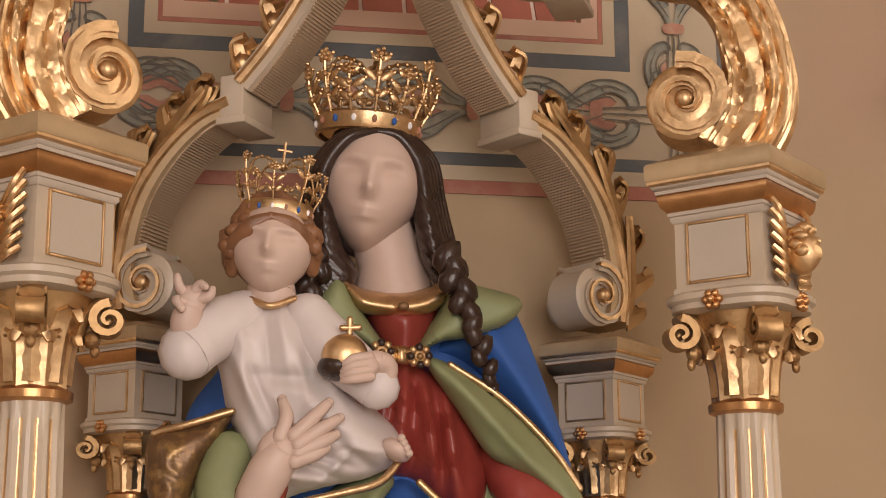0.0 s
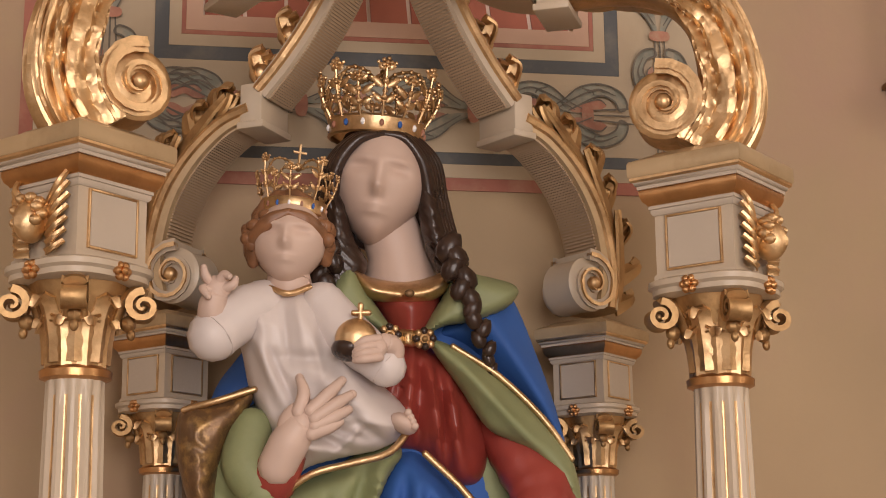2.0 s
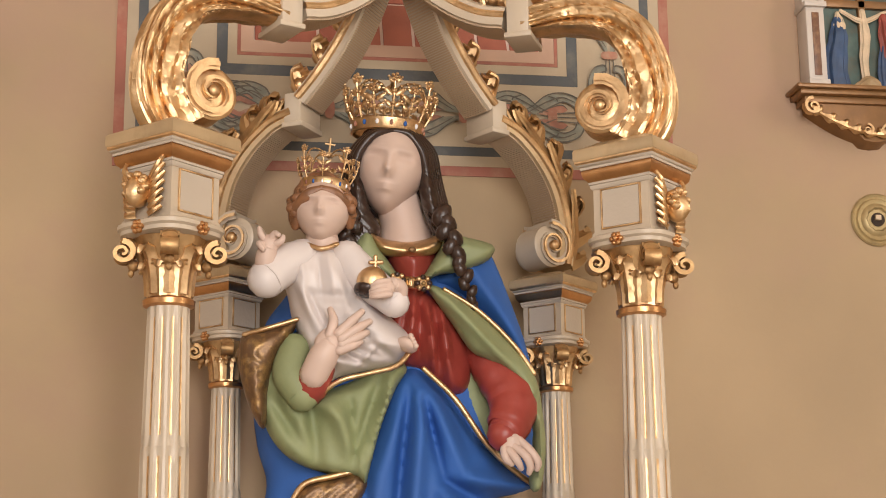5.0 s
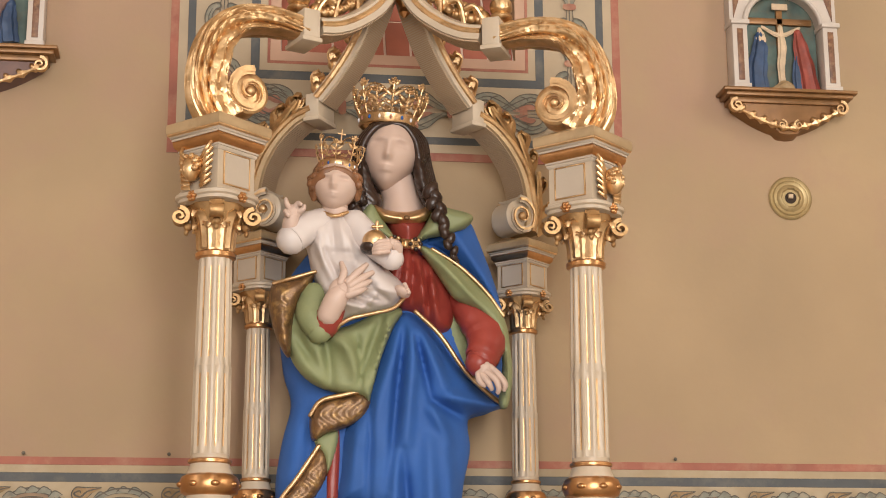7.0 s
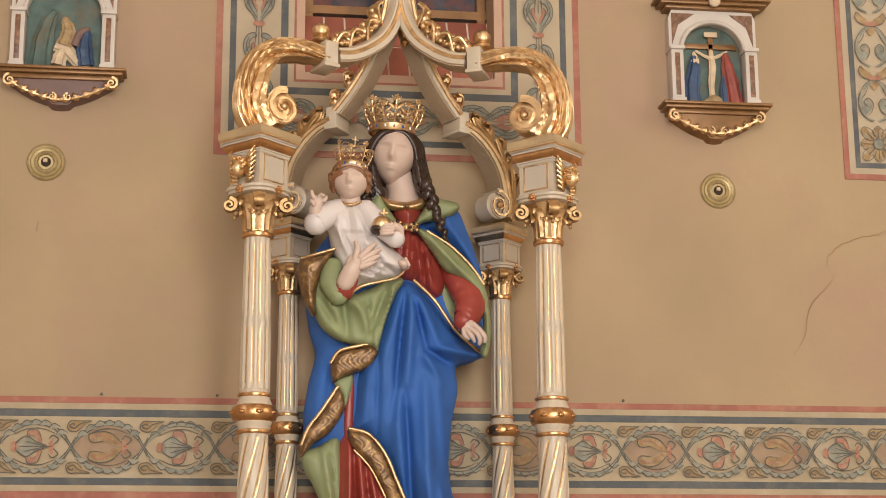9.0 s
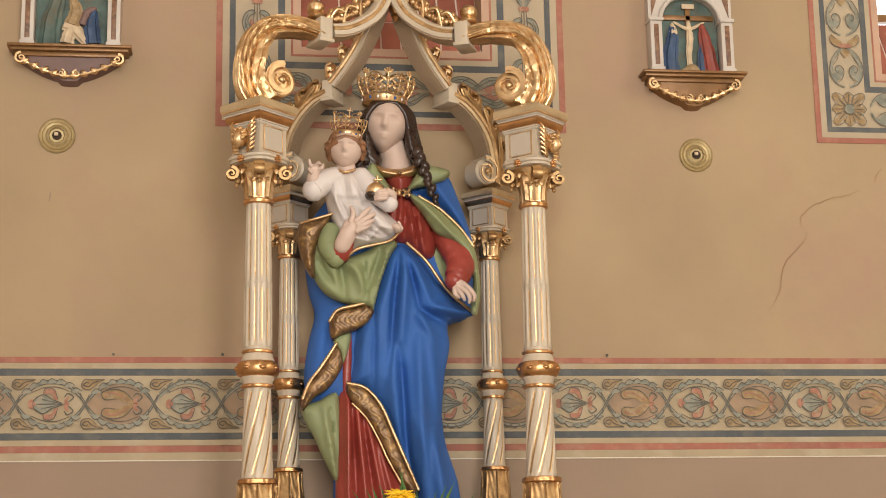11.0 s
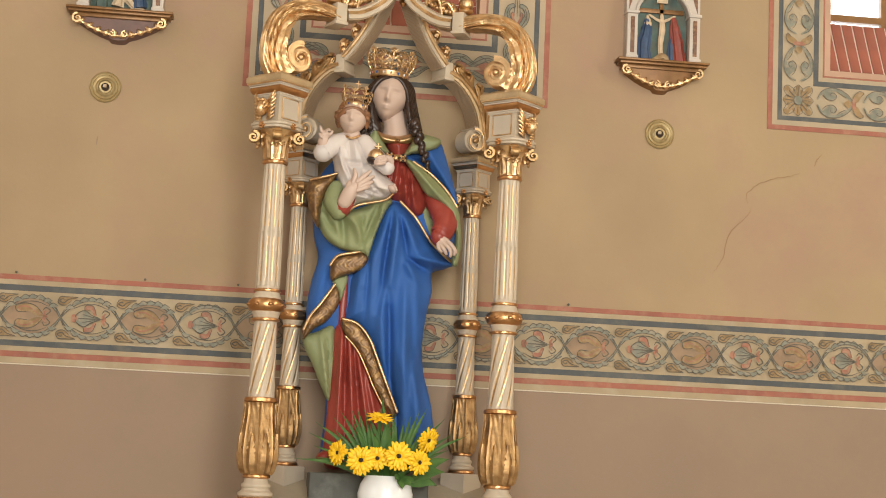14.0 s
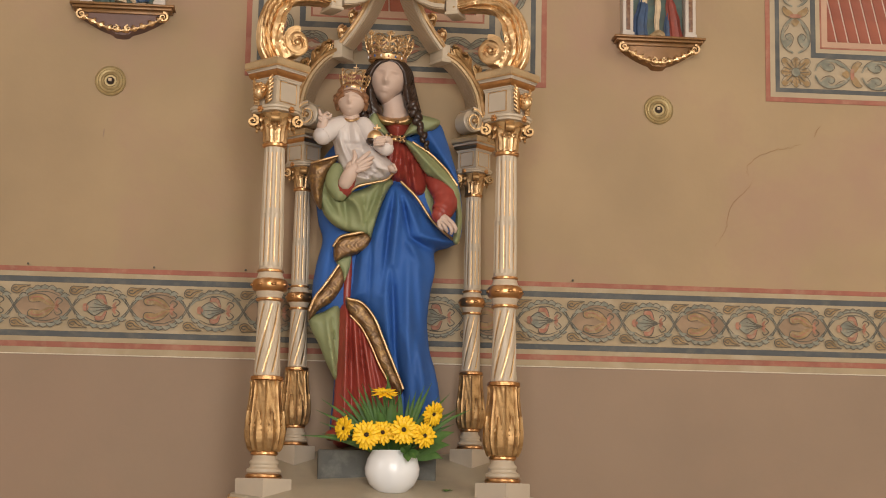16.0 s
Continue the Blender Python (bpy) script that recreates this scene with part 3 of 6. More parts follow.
# window embrasures: sloping sill with painted brick, daylight or dim glass behind
for i, (x0, x1) in enumerate(WINDOWS):
    w = tagged(empty("window_%d" % (i + 1)), "deep church window with sloping sill of red painted brick", "window", kind="structure")
    bm = bmesh.new()
    y0, y1, za, zb = WALL_Y + 0.02, WALL_Y + 0.15, SILLS[i], SILLS[i] + (0.25 if i else 0.26)
    vs = [bm.verts.new(c) for c in ((x0, y0, za), (x1, y0, za), (x1, y1, zb), (x0, y1, zb), (x0, y0, za - 0.02), (x1, y0, za - 0.02), (x1, y1, za - 0.02), (x0, y1, za - 0.02))]
    for q in ((0, 1, 2, 3), (4, 5, 1, 0), (5, 6, 2, 1), (6, 7, 3, 2), (7, 4, 0, 3), (4, 7, 6, 5)):
        bm.faces.new([vs[j] for j in q])
    part("window_sill", bm, JOINT, w, "pale sloping sill bed")
    slope = math.atan2(zb - za, y1 - y0)
    nrow = 1 if i else 2
    n = 12 if i else 9
    for r in range(nrow):
        for k in range(n):
            bm = bmesh.new()
            bw, bl = (x1 - x0) / n, math.hypot(zb - za, y1 - y0) / nrow
            box(bm, 0, 0, 0, bw - 0.007, bl - 0.007, 0.005, bevel=0.001)
            b = part("brick", bm, BRICKRED, w)
            d = (r + 0.5) * bl
            b.matrix_basis = Matrix.Translation((x0 + bw * (k + 0.5), y0 + d * math.cos(slope), za + d * math.sin(slope) + 0.003)) @ Matrix.Rotation(slope, 4, "X")
    bm = bmesh.new()
    box(bm, (x0 + x1) / 2, WALL_Y + 0.19, (zb + HEAD_Z) / 2, x1 - x0, 0.02, HEAD_Z - zb)
    if i:
        part("pane", bm, DAYLIGHT, w, "bright daylight pane")
    else:
        part("pane", bm, material("dim_leaded_glass", (0.05, 0.06, 0.08), 0.2, 0, 0.5, 9, 0.1, 20, second=(0.2, 0.06, 0.04), second_amount=0.8, second_scale=7), w, "dim coloured leaded pane")
    bm = bmesh.new()
    for xx in (x0 + 0.02, (x0 + x1) / 2, x1 - 0.02):
        box(bm, xx, WALL_Y + 0.165, (zb + HEAD_Z) / 2, 0.03, 0.03, HEAD_Z - zb)
    for zz in (zb + 0.03, zb + 0.7, zb + 1.4):
        box(bm, (x0 + x1) / 2, WALL_Y + 0.165, zz, x1 - x0, 0.032, 0.03)
    part("window_frame", bm, BROWNWOOD, w)

# hairline cracks and small nails
bm = bmesh.new()
random.seed(31)
for pts in ([(1.766, 2.263), (1.712, 2.241), (1.65, 2.23), (1.569, 2.193), (1.525, 2.15), (1.534, 2.115)], [(1.547, 2.102), (1.534, 2.063), (1.489, 2.019), (1.453, 1.975), (1.44, 1.906), (1.422, 1.862), (1.39, 1.81)], [(1.856, 2.35), (1.829, 2.316), (1.82, 2.289)]):
    fine = spline([(x, 0, z) for x, z in pts], 6)
    flat_line(bm, [(q.x + random.uniform(-0.004, 0.004), q.z + random.uniform(-0.004, 0.004)) for q in fine], 0.0022, 0.6, 0, 0.8, 2)
tagged(finish(bm, "plaster_crack", BROWNWOOD, smooth=False), "thin branching crack in the tan plaster", "crack", kind="structure")
bm = bmesh.new()
flat_line(bm, [(-1.147, 2.211), (-1.151, 2.176)], 0.006, 0.6, 0, 0.5)
tagged(finish(bm, "plaster_crack", WALLLOW, smooth=False), "faint hairline crack in the tan plaster", "crack", kind="structure")
for x in (-1.42, -0.921, -0.555, 0.786):
    bm = bmesh.new()
    lathe(bm, [(0.002, 0), (0.003, 0.006), (0.005, 0.008), (0.004, 0.011), (0.001, 0.012)], 10, m=Matrix.Translation((x, WALL_Y, 1.647)) @ Matrix.Rotation(radians(90), 4, "X"))
    tagged(finish(bm, "nail", LINE), "small dark iron nail in the wall", "nail", group="nails above the frieze")


# ---- the canopy shrine: base slab, four columns, four ribs ----
CENTRE_Y = 0.285
SLOPE = 0.36


def top_z(y):
    return 0.745 + (y - 0.08) * (SLOPE if y > 0.08 else 0.10)


def slab_outline(grow):
    f, b, g = -0.030 - grow, 0.575 + grow * 0.4, grow
    half = [(0.46 + g * 0.5, f), (0.568 + g, f + 0.085), (0.568 + g, 0.10), (0.46 + g, 0.20), (0.42 + g, 0.36), (0.45 + g, 0.43), (0.45 + g, 0.52), (0.40 + g * 0.5, b)]
    return [(-x, y) for x, y in half[::-1]] + half


def slab(bm, grow0, grow1, dz0, dz1, mat=0):
    rings = []
    for g, dz in ((grow0, dz0), (grow1, dz1)):
        rings.append([bm.verts.new((x, y, top_z(y) + dz)) for x, y in slab_outline(g)])
    a, b = rings
    for i in range(len(a)):
        bm.faces.new((a[i], a[(i + 1) % len(a)], b[(i + 1) % len(a)], b[i])).material_index = mat
    bm.faces.new(a).material_index = mat
    bm.faces.new(b).material_index = mat


shrine_base = tagged(empty("shrine_base"), "stone-topped altar base with gilded edge moulding", "altar base")
bm = bmesh.new()
slab(bm, 0.0, -0.002, -0.006, 0.0)
part("top_slab", bm, MARBLE, shrine_base, "worn grey stone top")
for nm, g0, g1, d0, d1, mat in (("gilded_edge", 0.010, 0.006, -0.018, -0.0065, GOLD), ("moulding", -0.004, 0.006, -0.034, -0.0185, DULLGOLD), ("moulding", -0.02, -0.006, -0.055, -0.0345, GOLD), ("apron", -0.04, -0.03, -0.18, -0.0555, GREYCREAM)):
    bm = bmesh.new()
    slab(bm, g0, g1, d0, d1)
    part(nm, bm, mat, shrine_base)
bm = bmesh.new()
box(bm, 0, 0.28, 0.30, 0.95, 0.50, 0.60, bevel=0.01)
part("pedestal", bm, GREYCREAM, shrine_base)


def fluted(bm, z0, z1, r0, r1, n, depth, twist=0.0, rows=14, share=0.5):
    """A fluted shaft, gold in the grooves (material 1); twist in radians winds the grooves."""
    seg = n * 8
    rings = []
    for k in range(rows + 1):
        t = k / rows
        z, r = z0 + (z1 - z0) * t, r0 + (r1 - r0) * t
        fade = min(1, min(t, 1 - t) * rows / 1.0)
        ring = []
        for i in range(seg):
            ph = (i % 8) / 8
            g = 0.5 - 0.5 * math.cos(2 * math.pi * ph)
            g = max(0.0, (g - (1 - share)) / share)
            a = 2 * math.pi * i / seg + twist * t
            rr = r * (1 - depth * math.sqrt(g) * fade)
            ring.append(bm.verts.new((rr * math.cos(a), rr * math.sin(a), z)))
        rings.append(ring)
    for k, (a, b) in enumerate(zip(rings, rings[1:])):
        for i in range(seg):
            f = bm.faces.new((a[i], a[(i + 1) % seg], b[(i + 1) % seg], b[i]))
            f.material_index = 1 if i % 8 in (3, 4) and 0 < k < rows - 1 else 0
    bm.faces.new(rings[0])
    bm.faces.new(rings[-1])


def square_mould(bm, prof, m=None):
    """A square moulding from (half diagonal, z): corners on the axes."""
    lathe(bm, prof, 4, m=m)


def acanthus(bm, base, direction, height, out, w, lean=0.0):
    """One carved leaf: rises from base, bends outward at its tip; direction is an angle round z."""
    d = Vector((math.cos(direction), math.sin(direction), 0))
    b = Vector(base)
    pts = spline([b, b + d * out * 0.12 + Vector((0, 0, height * 0.45)), b + d * out * 0.45 + Vector((0, 0, height * 0.88)), b + d * out + Vector((0, 0, height)), b + d * out * 1.2 + Vector((0, 0, height * 0.82))], 4)
    blade(bm, pts, lambda t: w * (0.55 + 0.45 * math.sin(math.pi * min(1, t * 0.9 + 0.15))) * (1 - 0.6 * t ** 4) * (1 + 0.13 * math.cos(t * 34)), d, 0.004, 0.25)


def volute(bm, c, axis_angle, r, width, turns=1.6, start=90, hand=1, thick=0.35):
    """A rolled scroll whose flat side faces axis_angle (degrees round z)."""
    ax = Vector((math.cos(radians(axis_angle)), math.sin(radians(axis_angle)), 0))
    s = Vector((-ax.y, ax.x, 0))
    pts = []
    n = int(turns * 16)
    for i in range(n + 1):
        t = i / n
        a = radians(start) + hand * turns * 2 * math.pi * t
        rr = r * (1 - 0.82 * t)
        pts.append(Vector(c) + s * rr * math.cos(a) + Vector((0, 0, rr * math.sin(a))))
    h, k = width / 2, r * thick / 2
    sec = [(-h, -k), (-h * 0.7, -k * 0.55), (h * 0.7, -k * 0.55), (h, -k), (h, k), (h * 0.7, k * 0.6), (-h * 0.7, k * 0.6), (-h, k)]
    sweep(bm, pts, sec, lambda t: (1 - 0.1 * t, 1 - 0.65 * t), side=ax)
    ellipsoid(bm, c, (r * 0.24, r * 0.24, r * 0.24), seg=10)


def ridge(x, width):
    return math.exp(-((x / width) ** 2))


def winged_head(bm, m):
    """A plain gilded head with curls and two feathered wings, its back at the origin, facing +x of m."""
    m3 = m.to_3x3()
    ellipsoid(bm, m @ Vector((0.020, 0, -0.004)), (0.019, 0.0165, 0.0235), m3, 18, shape=lambda v: Vector((v.x + (0.16 * ridge(v.y, 0.22) * ridge(v.z + 0.15, 0.2) - 0.10 * ridge(abs(v.y) - 0.42, 0.2) * ridge(v.z - 0.12, 0.14) if v.x > 0 else 0), v.y * (1 - 0.22 * max(0, -v.z)), v.z)))
    for i in range(11):
        an = radians(-30 + 240 * i / 10)
        ellipsoid(bm, m @ Vector((0.026 - 0.006 * (i % 2), 0.0175 * math.cos(an), 0.004 + 0.018 * math.sin(an))), (0.0075, 0.0062, 0.0062), m3, 8)
    ellipsoid(bm, m @ Vector((0.012, 0, 0.004)), (0.016, 0.0185, 0.021), m3, 12)
    for s in (1, -1):
        for k in range(7):
            p0 = Vector((0.010, 0.013 * s, -0.034 + 0.008 * k))
            p1 = Vector((0.015, (0.028 + 0.001 * k) * s, -0.034 + 0.0115 * k))
            p2 = Vector((0.007, (0.041 - 0.0012 * abs(k - 4)) * s, -0.026 + 0.0128 * k))
            blade(bm, [m @ q for q in spline([p0, p1, p2], 4)], lambda t: 0.0082 * (1 - 0.45 * t), m3 @ Vector((1, 0, 0)), 0.003)


NECK = 1.34


def build_column(x, y, z, k, kz, squat, head_angle, label):
    """k: scale of the girth, kz: of the height, squat: how far capital and block are pressed down."""
    col = tagged(empty("shrine_column", Matrix.Translation((x, y, z)) @ Matrix.Diagonal((k, k, kz, 1))), label, "column", group="columns of the canopy shrine")
    bm = bmesh.new()
    lathe(bm, [(0.103, -0.036), (0.103, 0.058), (0.100, 0.062)], 4)
    part("plinth", bm, GREYCREAM, col)
    bm = bmesh.new()
    lathe(bm, [(0.064, 0.062), (0.068, 0.068), (0.066, 0.076), (0.058, 0.080)], 32)
    part("gilt_ring", bm, COPPER, col)
    bm = bmesh.new()
    lathe(bm, [(0.058, 0.080), (0.064, 0.086), (0.064, 0.096), (0.052, 0.104), (0.050, 0.112), (0.054, 0.118), (0.053, 0.126), (0.044, 0.134), (0.042, 0.150)], 32)
    part("base_moulding", bm, CREAM, col)
    bm = bmesh.new()
    lathe(bm, [(0.044, 0.148), (0.051, 0.153), (0.050, 0.160), (0.046, 0.163)], 32)
    part("gilt_ring", bm, COPPER, col)
    # gilded bulb wrapped in leaves
    bm = bmesh.new()
    prof = [(0.046, 0.16), (0.058, 0.18), (0.0665, 0.215), (0.068, 0.25), (0.064, 0.30), (0.057, 0.36), (0.053, 0.41), (0.056, 0.43)]
    pp = [(v.x, v.z) for v in spline([(r, 0, zz) for r, zz in prof], 4)]
    lathe(bm, pp, 64, wave=lambda a, zz, i: 1 + 0.045 * math.cos(8 * a) * math.sin((zz - 0.16) / 0.27 * math.pi) + 0.028 * math.sin(16 * a + 70 * abs(zz - 0.25)) + 0.02 * math.cos(110 * zz))
    bulb = part("leaf_bulb", bm, DULLGOLD, col, "gilded leaf-wrapped bulb")
    bm = bmesh.new()
    for i in range(8):
        a = i * math.pi / 4
        pts = [(math.cos(a) * (r + 0.003), math.sin(a) * (r + 0.003), zz) for r, zz in pp[2:]]
        blade(bm, pts, lambda t: 0.017 * (1 - 0.75 * t) * (1 + 0.22 * math.cos(t * 40)), (math.cos(a), math.sin(a), 0), 0.005, 0.15)
    for i in range(8):
        a = (i + 0.5) * math.pi / 4
        pts = [(math.cos(a) * (r + 0.005), math.sin(a) * (r + 0.005), zz) for r, zz in pp[1:18]]
        blade(bm, pts, lambda t: 0.019 * math.sin(math.pi * (0.2 + 0.75 * t)) * (1 + 0.38 * math.cos(t * 46)), (math.cos(a), math.sin(a), 0), 0.006, 0.3)
        for zz, rr in ((0.20, 0.068), (0.245, 0.071)):
            ellipsoid(bm, (rr * math.cos(a), rr * math.sin(a), zz), (0.007, 0.007, 0.012), seg=8)
    part("carved_leaf", bm, DULLGOLD, bulb, "raised aged-gilt leaf carving")
    bm = bmesh.new()
    lathe(bm, [(0.050, 0.427), (0.060, 0.434), (0.058, 0.446), (0.048, 0.450)], 48, wave=lambda a, zz, i: 1 + 0.06 * abs(math.sin(4 * a)))
    part("lobed_ring", bm, COPPER, col)
    bm = bmesh.new()
    fluted(bm, 0.447, 0.738, 0.0485, 0.0415, 8, 0.10, 1.5, 20, 0.42)
    part("spiral_shaft", bm, [CREAM, GOLD], col, "cream shaft with gold spiral grooves")
    for z0, r in ((0.735, 0.052), (0.845, 0.050)):
        bm = bmesh.new()
        lathe(bm, [(r - 0.008, z0), (r, z0 + 0.004), (r, z0 + 0.010), (r - 0.008, z0 + 0.014)], 32)
        part("gilt_ring", bm, COPPER, col)
    bm = bmesh.new()
    lathe(bm, [(0.046, 0.748), (0.047, 0.758), (0.052, 0.768), (0.052, 0.826), (0.047, 0.836), (0.045, 0.846)], 32)
    part("collar", bm, CREAM, col)
    bm = bmesh.new()
    lathe(bm, [(0.052, 0.772), (0.063, 0.778), (0.0675, 0.79), (0.0675, 0.804), (0.063, 0.816), (0.052, 0.822)], 56, wave=lambda a, zz, i: 1 + 0.018 * math.sin(7 * a + 300 * zz) * math.cos(5 * a))
    for i in range(8):
        a = i * math.pi / 4 + 0.2
        ellipsoid(bm, (0.067 * math.cos(a), 0.067 * math.sin(a), 0.797), (0.008, 0.011, 0.007), turn(0, 0, math.degrees(a)), 8)
    part("carved_ring", bm, COPPER, col, "copper-gilt carved ring")
    bm = bmesh.new()
    lathe(bm, [(0.043, 0.858), (0.044, 0.87)], 32)
    part("collar", bm, CREAM, col)
    bm = bmesh.new()
    fluted(bm, 0.868, 1.075, 0.0445, 0.0435, 12, 0.10, 0, 12, 0.75)
    part("fluted_shaft", bm, [CREAM, GOLD], col, "cream reeded shaft with gilt grooves")
    bm = bmesh.new()
    fluted(bm, 1.074, 1.338, 0.0425, 0.0385, 12, 0.13, 0, 12, 0.6)
    part("fluted_shaft", bm, [CREAM, GOLD], col, "cream fluted shaft with gilt grooves")
    bm = bmesh.new()
    lathe(bm, [(0.038, 1.336), (0.047, 1.340), (0.048, 1.350), (0.040, 1.356)], 32)
    part("gilt_ring", bm, COPPER, col)
    # capital: bell, two tiers of leaves, corner scrolls
    # bell gilded darker: shade between the leaves is put into its colour
    bm = bmesh.new()
    lathe(bm, [(0.038, 1.352), (0.040, 1.38), (0.046, 1.42), (0.058, 1.45), (0.066, 1.475)], 48, wave=lambda a, zz, i: 1 + 0.03 * math.cos(8 * a))
    capital = part("capital", bm, DULLGOLD, col, "gilded leafy capital")
    bm = bmesh.new()
    for i in range(8):
        acanthus(bm, (0.039 * math.cos(i * math.pi / 4 + 0.39), 0.039 * math.sin(i * math.pi / 4 + 0.39), 1.354), i * math.pi / 4 + 0.39, 0.066, 0.016, 0.020)
    for i in range(8):
        acanthus(bm, (0.041 * math.cos(i * math.pi / 4), 0.041 * math.sin(i * math.pi / 4), 1.36), i * math.pi / 4, 0.088, 0.026 + 0.006 * (i % 2), 0.018)
    part("acanthus_tier", bm, GOLD, capital)
    for i in range(4):
        a = i * 90
        ca, sa = math.cos(radians(a)), math.sin(radians(a))
        bm = bmesh.new()
        arm = spline([(0.046 * ca, 0.046 * sa, 1.415), (0.058 * ca, 0.058 * sa, 1.45), (0.074 * ca, 0.074 * sa, 1.468), (0.088 * ca, 0.088 * sa, 1.462)], 5)
        sweep(bm, arm, circle(0.016, 10, 0.008), side=(-sa, ca, 0))
        volute(bm, (0.086 * ca, 0.086 * sa, 1.444), a + 90, 0.0225, 0.034, 1.5, 90, -1, 0.5)
        ellipsoid(bm, (0.066 * ca, 0.066 * sa, 1.42), (0.011, 0.011, 0.012), seg=8)
        ellipsoid(bm, (0.07 * ca, 0.07 * sa, 1.405), (0.006, 0.006, 0.009), seg=8)
        part("corner_scroll", bm, DULLGOLD, capital)
    bm = bmesh.new()
    lathe(bm, [(0.080, 1.472), (0.092, 1.476), (0.092, 1.484), (0.098, 1.488), (0.098, 1.496), (0.090, 1.500)], 32, wave=lambda a, zz, i: 1.0 - 0.14 * math.sin(2 * a) ** 2)
    abacus = part("abacus", bm, [CREAM], col, "cream abacus with gilt edge")
    for i in range(4):
        a = radians(45 + i * 90)
        bm = bmesh.new()
        for j in range(6):
            b = j * math.pi / 3
            c = Vector((0.083 * math.cos(a), 0.083 * math.sin(a), 1.484)) + 0.009 * (Vector((-math.sin(a), math.cos(a), 0)) * math.cos(b) + Vector((0, 0, 1)) * math.sin(b))
            ellipsoid(bm, c, (0.006, 0.006, 0.006), seg=8)
        ellipsoid(bm, (0.088 * math.cos(a), 0.088 * math.sin(a), 1.484), (0.006, 0.006, 0.006), seg=8)
        part("rosette", bm, COPPER, abacus)
    # impost block with framed panels
    bm = bmesh.new()
    lathe(bm, [(0.090, 1.498), (0.090, 1.506), (0.086, 1.510), (0.086, 1.604), (0.089, 1.610)], 4)
    block = part("impost_block", bm, CREAM, col)
    for i in range(4):
        a = 45 + 90 * i
        m = Matrix.Rotation(radians(a), 4, "Z") @ Matrix.Translation((0.0609, 0, 1.556))
        if i == head_angle:
            bm = bmesh.new()
            winged_head(bm, m @ Matrix.Diagonal((1.3, 1.25, 1.3, 1)))
            part("winged_head_carving", bm, GOLD, block, "gilded winged head carving")
            continue
        bm = bmesh.new()
        w, h, e = 0.042, 0.041, 0.0035
        for s in (-1, 1):
            box(bm, *(m @ Vector((0.001, s * w, 0))), 0.005, e, 2 * h + e, Matrix.Rotation(radians(a), 4, "Z"), bevel=0.001)
            box(bm, *(m @ Vector((0.001, 0, s * h))), 0.005, 2 * w - e, e, Matrix.Rotation(radians(a), 4, "Z"), bevel=0.001)
        part("panel_border", bm, GOLD, block)
        bm = bmesh.new()
        box(bm, *(m @ Vector((0.0008, 0, 0))), 0.003, 2 * w - e - 0.001, 2 * h - e - 0.001, Matrix.Rotation(radians(a), 4, "Z"))
        part("panel", bm, GREYCREAM, block)
    for nm, mat, prof in (("cornice_bed", GREYCREAM, [(0.088, 1.600), (0.092, 1.604), (0.092, 1.609), (0.095, 1.610), (0.095, 1.615)]), ("gilt_moulding", COPPER, [(0.096, 1.615), (0.098, 1.618), (0.104, 1.622), (0.108, 1.630), (0.109, 1.638), (0.107, 1.640)]),
                          ("cornice_band", GREYCREAM, [(0.111, 1.640), (0.111, 1.645), (0.114, 1.646), (0.117, 1.651)]), ("gilt_edge", GOLD, [(0.118, 1.651), (0.122, 1.654), (0.122, 1.658)]), ("fascia", TANGOLD, [(0.123, 1.658), (0.125, 1.662), (0.125, 1.680), (0.122, 1.684)]), ("cornice_top", TANGOLD, [(0.121, 1.684), (0.085, 1.697), (0.080, 1.700)])):
        bm = bmesh.new()
        lathe(bm, prof, 4)
        part(nm, bm, mat, col)
    for ob in col.children_recursive:
        for v in ob.data.vertices:
            if v.co.z > NECK:
                v.co.z = NECK + (v.co.z - NECK) * squat
    return col


FRONT = [(-0.447, 0.08), (0.438, 0.08)]
REAR = [(-0.335, 0.489), (0.358, 0.489)]
F_SIZE, R_SIZE = (1.0, 0.972, 0.965), (0.775, 0.797, 0.868)
for c, lead in zip(FRONT, (2, 3)):
    build_column(*c, top_z(c[1]), *F_SIZE, lead, "cream and gold shrine column with winged head on its block")
for c in REAR:
    build_column(*c, top_z(c[1]), *R_SIZE, 9, "cream and gold rear shrine column with plain panelled block")


def column_top(y, size):
    return top_z(y) + size[1] * (NECK + 0.36 * size[2])


